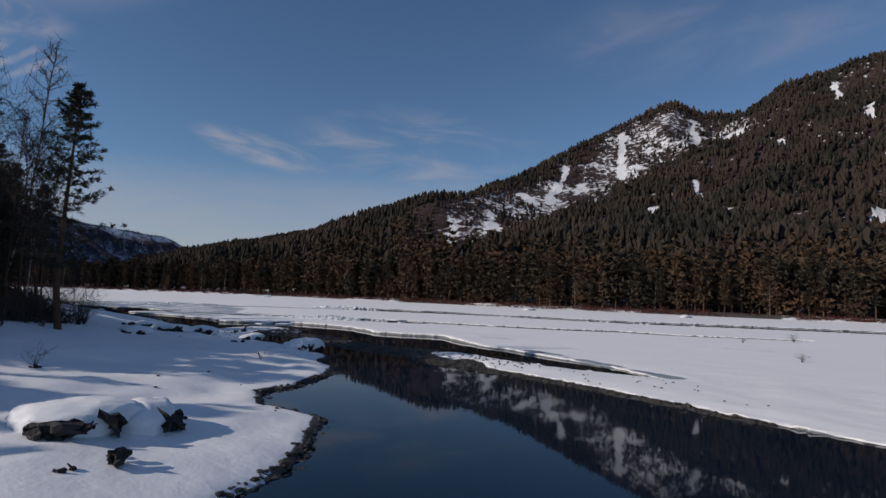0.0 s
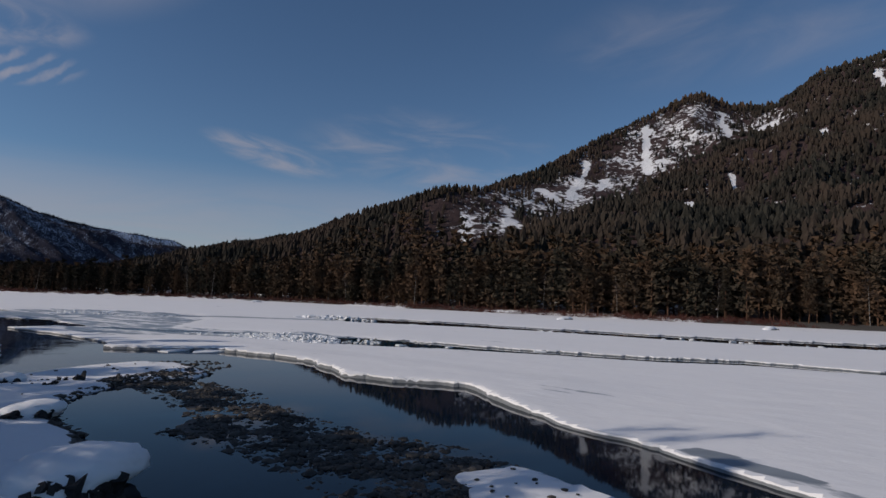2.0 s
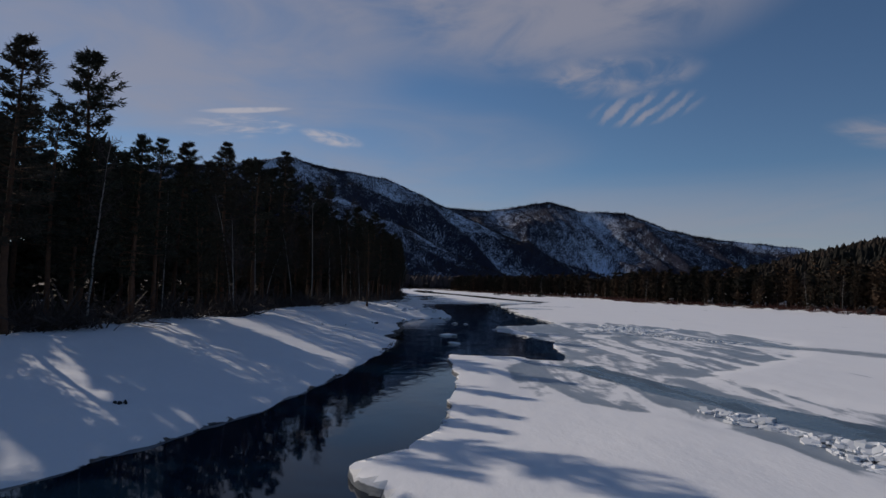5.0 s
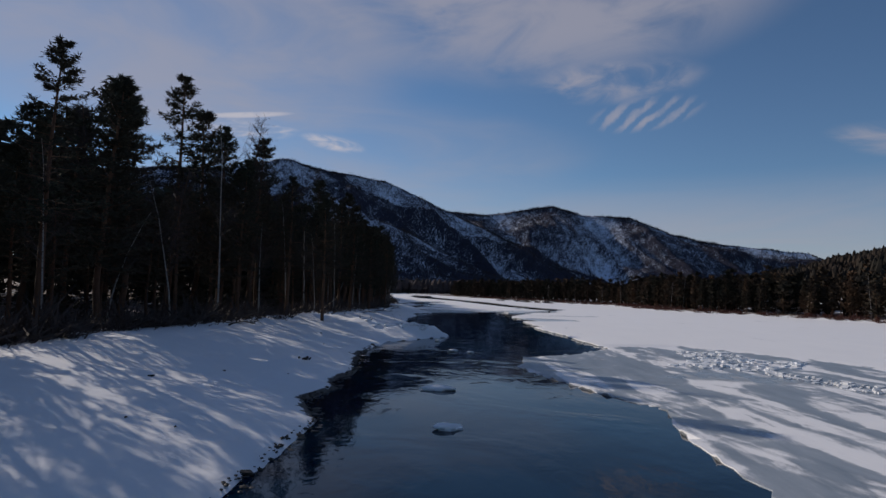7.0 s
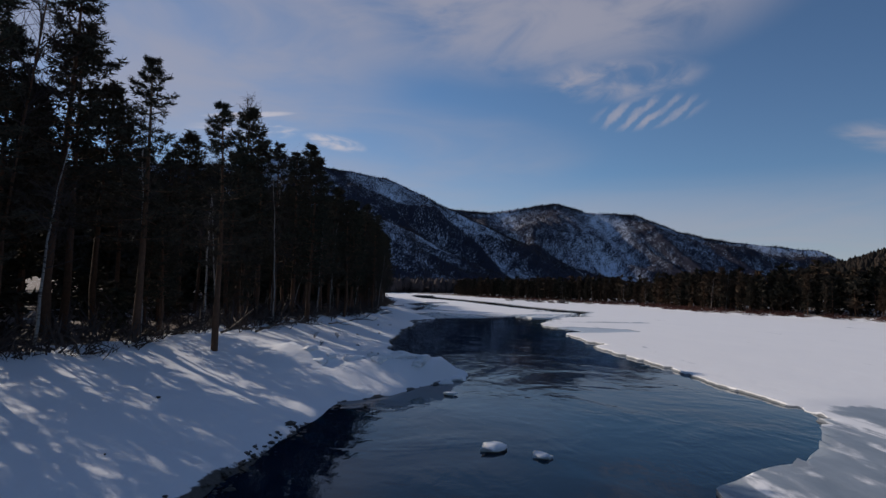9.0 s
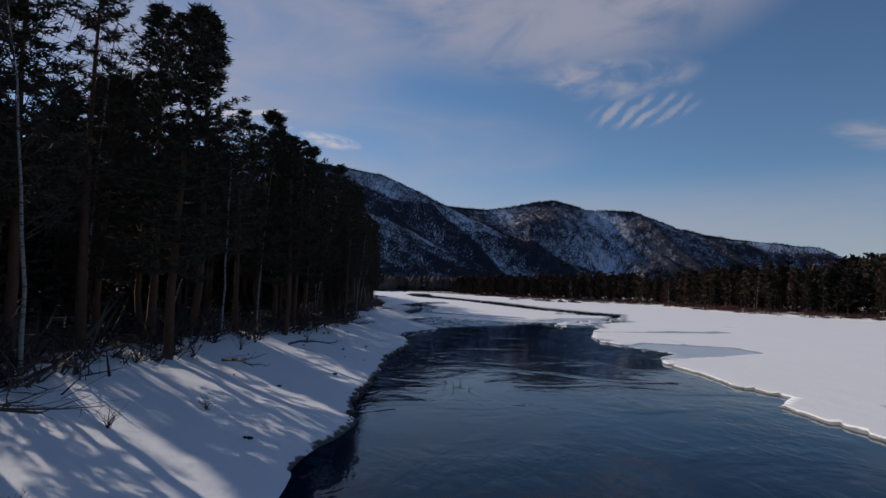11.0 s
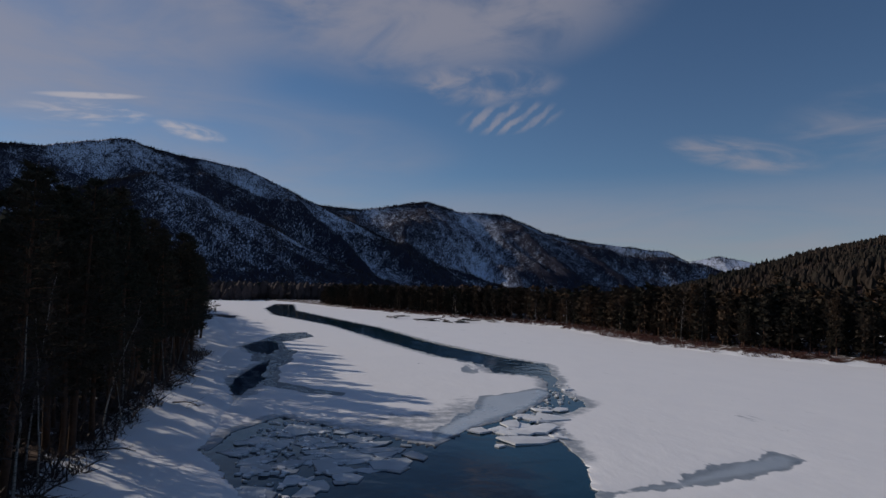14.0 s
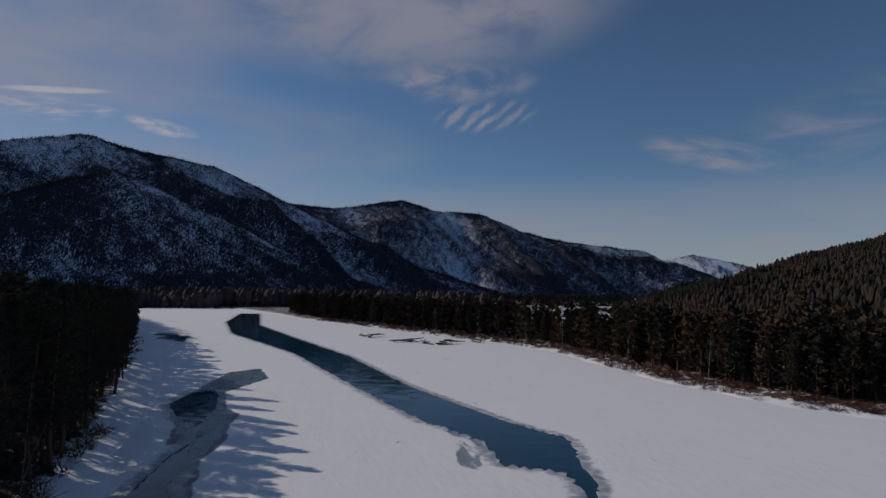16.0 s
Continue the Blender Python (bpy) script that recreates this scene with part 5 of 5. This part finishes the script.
# floes
def floe(name, label, group, x, y, z, wide, thick, turn, tilt, seed, cap, mat=FLOE):
    ob = thing(name, label, "ice floe", group)
    ob.matrix_basis = pose(x, y, z, tilt, tilt * 0.6, turn)
    v, f = slab(seed, 5 + seed % 2, thick / wide)
    part("ice_plate", mesh_of("ice_plate", v * wide, f, mat), ob)
    if cap:
        v, f = lump(seed, 0.3, 0.25, 2)
        part("snow_cap", soften(mesh_of("snow_cap", v * [wide * 0.95, wide * 0.85, wide * 0.7] + [0, 0, thick * 0.5], f, SNOW)), ob, "lumpy snow on the floe")


for k, (fx, fy, fw) in enumerate(((26.2, 180.6, 2.3), (26.8, 168.2, 1.8), (27.5, 209.0, 1.5), (29.6, 207.8, 1.0), (25.5, 222.8, 1.1))):
    floe("ice_floe", "snow-capped ice floe in the open water", "floes in the channel", fx, fy, 0.02, fw, 0.2, 40 * k, 1, 400 + k, True)
brash_ring = [(21, 331), (19.5, 342), (16.5, 352), (21, 366), (29, 360), (39, 350), (34, 342), (27, 336)]
x, y = scattered(brash_ring, 78, 0.4)
for k in range(len(x)):
    floe("ice_plate_floe", "angular plate of broken ice afloat", "broken ice of the cove", float(x[k]), float(y[k]), 0.0 + 0.02 * (k % 5), rng.uniform(1.4, 5.0), 0.1, rng.uniform(0, 360), rng.uniform(-1.5, 1.5), 500 + k, False, WET_FLOE if k % 5 else GREY_FLOE)
jam_ring = [(44, 350), (50, 349), (55, 352), (58, 362), (68, 372), (70, 377), (60, 370), (50, 360)]
x, y = scattered(jam_ring, 22, 0.2)
for k in range(len(x)):
    floe("ice_plate_floe", "white slab of broken ice in the lead", "broken ice of the lead", float(x[k]), float(y[k]), 0.05 + 0.05 * (k % 4), rng.uniform(1.5, 5.0), 0.22, rng.uniform(0, 360), rng.uniform(-4, 4), 600 + k, False)
for k, (fx, fy, fw, turn, tilt) in enumerate(((26.3, 108.6, 4.2, 20, -2), (29.2, 105.6, 4.4, 60, -2), 
                                              (62.5, 78.5, 2.6, 30, 1), (54, 96, 2.2, 70, 2), (57, 90, 1.8, 10, 1), (99, 128, 3.2, 80, 1), (100, 100, 2.8, 20, 1), (104, 82, 3.0, 50, 1))):
    floe("ice_slab", "broken slab fallen from the ice edge", "slabs at the ice edge", fx, fy, 0.03, fw, 0.14, turn, tilt, 700 + k, False)

for k, (fx, fy, fw, turn, tilt) in enumerate(((50.6, 351.4, 7.5, 10, 2), (58.2, 363.0, 7.0, 40, 1), (54.2, 356.4, 5.5, 75, -2), (46.4, 357.2, 3.6, 20, 1), (55.4, 352.6, 3.4, 130, 3), (52.0, 360.0, 4.2, 95, -1), (63.0, 368.8, 3.4, 30, 1),
                                              (71.8, 386.5, 3.2, 60, 2), (56.5, 358.6, 3.0, 160, -3))):
    floe("ice_slab", "large snow-white slab of broken ice jammed in the lead", "broken ice of the lead", fx, fy, 0.16 + 0.03 * (k % 3), fw, 0.2, turn, tilt, 740 + k, False)
for k, (px_, py_, fw, turn) in enumerate(((29.6, 348.0, 6.4, 15), (34.0, 344.4, 5.6, 50), (27.2, 344.2, 6.0, 80), (29.0, 340.6, 5.2, 120), (23.6, 345.6, 5.0, 30), (32.4, 349.6, 4.4, 170), (24.0, 340.2, 3.8, 66), (36.6, 347.0, 3.6, 100))):
    floe("ice_plate_floe", "pale flat plate of broken ice afloat in the cove", "broken ice of the cove", px_, py_, 0.07 + 0.02 * (k % 3), fw, 0.12, turn, 0.6, 780 + k, False, GREY_FLOE)

BLOCKS = [slab(800 + k, 4 + k % 3, 0.2 + 0.05 * (k % 3)) for k in range(9)]


def heap(ring, count, biggest, rise, name, label):
    """Broken ice pushed up into a heap: tilted blocks."""
    x, y = scattered(ring, count)
    inner = np.clip(signed(x, y, ring) / 2.5, 0, 1)
    pieces = []
    for k in range(len(x)):
        v, f = BLOCKS[k % 9]
        m = np.array(Euler((rng.normal(0, 0.1 + 0.9 * rise * inner[k]), rng.normal(0, 0.1 + 0.8 * rise * inner[k]), rng.uniform(0, 6.3))).to_matrix())
        pieces.append(((v * min(biggest, rng.gamma(2.2, biggest / 5) + 0.25)) @ m.T + [x[k], y[k], 0.06 + rng.uniform(0, 1) * rise * inner[k]], f))
    stuff(name, joined(pieces), FLOE, label, "broken ice")


heap([(44, 126), (48, 121), (53, 117), (55, 111), (52, 106), (47.5, 102.5), (45, 104), (43.5, 112)], 1100, 0.9, 0.5, "ice_heap", "white heap of broken ice blocks in the lead")
heap([(50, 104), (57, 108), (58, 103), (53, 99)], 40, 0.8, 0.1, "ice_rubble", "small floes beside the heap in the lead")
heap([(41.5, 131), (45, 128), (44, 124), (42, 126)], 60, 1.0, 0.3, "ice_rubble", "line of broken ice along the old lead")
heap([(50, 200), (60, 210), (70, 208), (66, 202), (58, 198)], 150, 1.1, 0.06, "ice_rubble", "crusted ice rubble on the grey ice")
heap([(56, 208), (58, 219), (66, 218), (64, 210)], 130, 1.0, 0.06, "ice_rubble", "crusted ice rubble on the grey ice")
heap([(92, 160), (96, 166), (104, 154), (101, 140), (97, 150)], 160, 1.8, 0.4, "ice_rubble", "broken ice at the head of the far lead")
heap([(55, 205), (62, 196), (70, 180), (62, 183), (58, 196)], 130, 0.9, 0.05, "ice_rubble", "broken ice crust among grey slush")
heap([(98, 125), (101, 122), (106, 90), (113, 40), (110, 40), (101, 88)], 36, 1.8, 0.15, "ice_rubble", "small floes drifting in the far lead")
heap([(54, 350), (57, 352), (60, 366), (70, 376), (74, 392), (72, 394), (62, 375), (53, 360)], 110, 0.9, 0.2, "ice_rubble", "small broken ice round the slabs of the lead")
heap([(21, 331), (17, 352), (21, 367), (29, 361), (33, 352)], 260, 0.9, 0.06, "ice_rubble", "small plates of broken ice in the cove")


# dead wood
def fallen_branch(seed, long, forks, droop=0.5):
    rng = np.random.default_rng(seed)
    s = np.linspace(0, 1, 8)
    stem = np.stack([long * s, 0.5 * np.sin(s * 3 + seed), 0.15 + droop * np.sin(s * 2.6)], 1) + rng.normal(0, 0.05, (8, 3))
    pieces = [tube(stem, 0.10 * (1 - 0.85 * s) + 0.012, 6)]
    for k in range(forks):
        t = rng.uniform(0.2, 0.95)
        root = np.array([np.interp(t, s, stem[:, c]) for c in range(3)])
        reach = long * rng.uniform(0.15, 0.4)
        a = rng.normal(0, 0.7)
        tip = root + np.array([math.cos(a) * reach, math.sin(a) * reach, rng.uniform(-0.15, 0.4) * reach])
        tip[2] = max(tip[2], 0.03)
        mid = (root + tip) / 2 + rng.normal(0, 0.08 * reach, 3)
        pieces.append(tube([root, mid, tip], [0.035, 0.022, 0.006], 4))
        for _ in range(4):
            q = rng.uniform(0.3, 1)
            base = root * (1 - q) + tip * q
            end = base + np.array([math.cos(a), math.sin(a), 0.2]) * reach * 0.3 + rng.normal(0, 0.16 * reach, 3)
            pieces.append(tube([base, end], [0.012, 0.004], 3))
    return joined(pieces)


def bush(seed, high, stems):
    rng = np.random.default_rng(seed)
    pieces = []
    for _ in range(stems):
        a, lean = rng.uniform(0, 6.3), rng.uniform(0.1, 0.9)
        tip = np.array([math.cos(a) * lean * high, math.sin(a) * lean * high, high * rng.uniform(0.5, 1.0)])
        mid = tip * [0.35, 0.35, 0.55] + rng.normal(0, 0.06 * high, 3)
        pieces.append(tube([rng.normal(0, 0.06, 3) * [1, 1, 0], mid, tip], [0.018, 0.012, 0.004], 3))
        for _ in range(3):
            q = rng.uniform(0.4, 1)
            base = mid * (1 - q) + tip * q
            pieces.append(tube([base, base + rng.normal(0, 0.22 * high, 3) + [0, 0, 0.12 * high]], [0.008, 0.003], 3))
    return joined(pieces)


def laid(name, label, category, group, arrays, mat, x, y, turn, lift=0.0):
    z = float(land_height(np.array([x]), np.array([y]))[0][0])
    if not (x < 20 or x > 150):
        z = max(z, float(ice_height(np.array([x]), np.array([y]))[0][0]))
    ob = tagged(new(name, mesh_of(name, *arrays, mat)), label, category, group)
    ob.matrix_basis = pose(x, y, z + lift - 0.04, 0, 0, turn)
    return ob


laid("fallen_branch", "big dark forked dead branch lying on the snow", "branch", "", fallen_branch(3, 6.4, 16, 0.9), DEADWOOD, 7.0, 236.6, 48, 0.1)
for k, (bx, by, long, turn) in enumerate(((-8.5, 147.0, 13, -38), (-12, 154.5, 12, -5), (-2, 143, 6, -25), (-2.5, 211, 7.5, -42), (3, 201, 3, -20), (6, 231, 5, 30), (8, 300, 5, 10), (8.5, 262, 4, -30), (6, 292, 6, 15), (8, 318, 4, 60), (5, 345, 5, -20), (7, 372, 6, -50),
                                          (-1, 204, 5, 5), (9.5, 276, 3.5, 20), (3, 228, 4, 80), (10, 312, 3.5, 40), (6, 330, 5, -40))):
    laid("fallen_branch", "dark dead branch on the snowy bank", "branch", "dead wood of the left bank", fallen_branch(20 + k, long, 7, 0.3), DEADWOOD, bx, by, turn)
for k, (bx, by, high) in enumerate(((-31, 62, 1.4), (-21, 83, 4.5), (-19, 82, 4.0), (-17.5, 84, 3.5), (-22.5, 85, 5.0), (-20, 86, 4.5), (-28, 76, 3.2), (-25, 79, 2.8), (-32, 74, 3.4), (-21, 84, 2.6), (-24, 78, 2.2), (-16, 88, 2.0), (-3, 128, 2.0), (0.2, 190, 2.2), (3, 236, 1.8), (5, 239, 1.5), (1.5, 246, 2.0), (6, 257, 1.8), (7, 262, 2.0), (4, 254, 2.4), (8, 268, 1.6), (7.5, 273, 2.0), (9.5, 283, 1.5),
                                    (8, 286, 2.4), (10, 291, 1.6), (7, 294, 2.6), (9.6, 299, 1.8), (6.5, 303, 2.6), (9, 314, 1.6), (8, 322, 2.0), (7, 333, 2.2), (6, 344, 2.0), (6, 356, 2.0), (6, 369, 2.2), (5.4, 383, 2.0), (5, 396, 2.0), (12, 252, 0.7), (10.5, 246.5, 0.8), (13, 238, 0.6), (-14, 60, 0.7))):
    laid("bush", "bare brown riverside bush in the snow", "bush", "bushes of the left bank", bush(50 + k, high, 12 if high < 3.4 else 60), BROWN_TWIG, bx, by, 37 * k)
for k, (bx, by, high) in enumerate(((69, 23.2, 1.4), (31.8, 20.6, 1.0), (60, 30, 0.7))):
    laid("bush", "thin dry bush standing in the snow on the ice", "bush", "bushes on the ice", bush(90 + k, high, 22), BROWN_TWIG, bx, by, 0)

# driftwood piles on the ice off the far point
for k, (dx, dy, count) in enumerate(((91, 622.8, 8), (109, 610, 9), (78, 655, 7), (100, 615, 6), (71, 662, 4), (126, 622, 5))):
    pile = thing("driftwood_pile", "dark pile of driftwood logs dusted with snow", "driftwood", "driftwood off the point")
    z = float(max(ice_height(np.array([float(dx)]), np.array([float(dy)]))[0][0], land_height(np.array([float(dx)]), np.array([float(dy)]))[0][0]))
    pile.matrix_basis = pose(dx, dy, z, 0, 0, 25 * k)
    for j in range(count):
        a, long = rng.normal(0, 0.5), rng.uniform(4, 10)
        mid = np.array([rng.normal(0, 4), rng.normal(0, 1.2), 0.3 + 0.22 * j])
        way_ = np.array([math.cos(a), math.sin(a), rng.normal(0, 0.06)]) * long / 2
        part("log", mesh_of("log", *tube([mid - way_, mid, mid + way_], [0.32, 0.28, 0.2], 6), DEADWOOD), pile)

# undergrowth: red willow along the right bank, brown twigs under the left wood
SHRUBS = []
for k in range(4):  # sprays of thin upright twigs
    local = np.random.default_rng(120 + k)
    SHRUBS.append(tufts(local, np.zeros((3, 3)) + local.normal(0, 0.15, (3, 3)) * [1, 1, 0.1], np.tile([0.0, 0.0, 1.8], (3, 1)), 9, 0.95, 0.035))
x, y = along(right_line, 0.22, rng, -80, 820, (0.5, 10))
keep = fbm(x / 12, y / 12, 3, 90) > -0.12
x, y = x[keep], y[keep]
stuff("red_willow", planted(np.random.default_rng(12), SHRUBS, x, y, land_height(x, y)[0] - 0.05, rng.uniform(0.7, 2.0, len(x))), TWIG, "low reddish willow scrub along the bank", "shrubs")
ux, uy = [], []
for d0, d1, gap in ((-1.0, 3, 0.8), (2, 8, 1.3)):
    x, y = along(FOREST_LEFT, gap, rng, 70, 440, (d0, d1))
    ux.append(x), uy.append(y)
x, y = along(FOREST_LEFT, 0.4, rng, 96, 205, (-1.5, 1.2))
keep = fbm(x / 7, y / 7, 3, 91) > -0.08
ux.append(x[keep]), uy.append(y[keep])
x, y = np.concatenate(ux), np.concatenate(uy)
stuff("undergrowth", planted(np.random.default_rng(13), SHRUBS, x, y, land_height(x, y)[0] - 0.05, rng.uniform(0.8, 3.2, len(x))), BROWN_TWIG, "tangled bare undergrowth at the edge of the wood", "undergrowth")

# twigs of a sunken branch that stand out of the river
for k, (tx_, ty_, high) in enumerate(((23.3, 269.6, 0.55), (23.9, 267.3, 0.5), (24.4, 269.2, 0.4), (24.9, 266.6, 0.45))):
    snag = tagged(new("snag", mesh_of("snag", *bush(140 + k, high, 3), DEADWOOD)), "dark twigs of a sunken branch above the river", "branch", "sunken branch in the river")
    snag.matrix_basis = pose(tx_, ty_, -0.08, 0, 0, 60 * k)
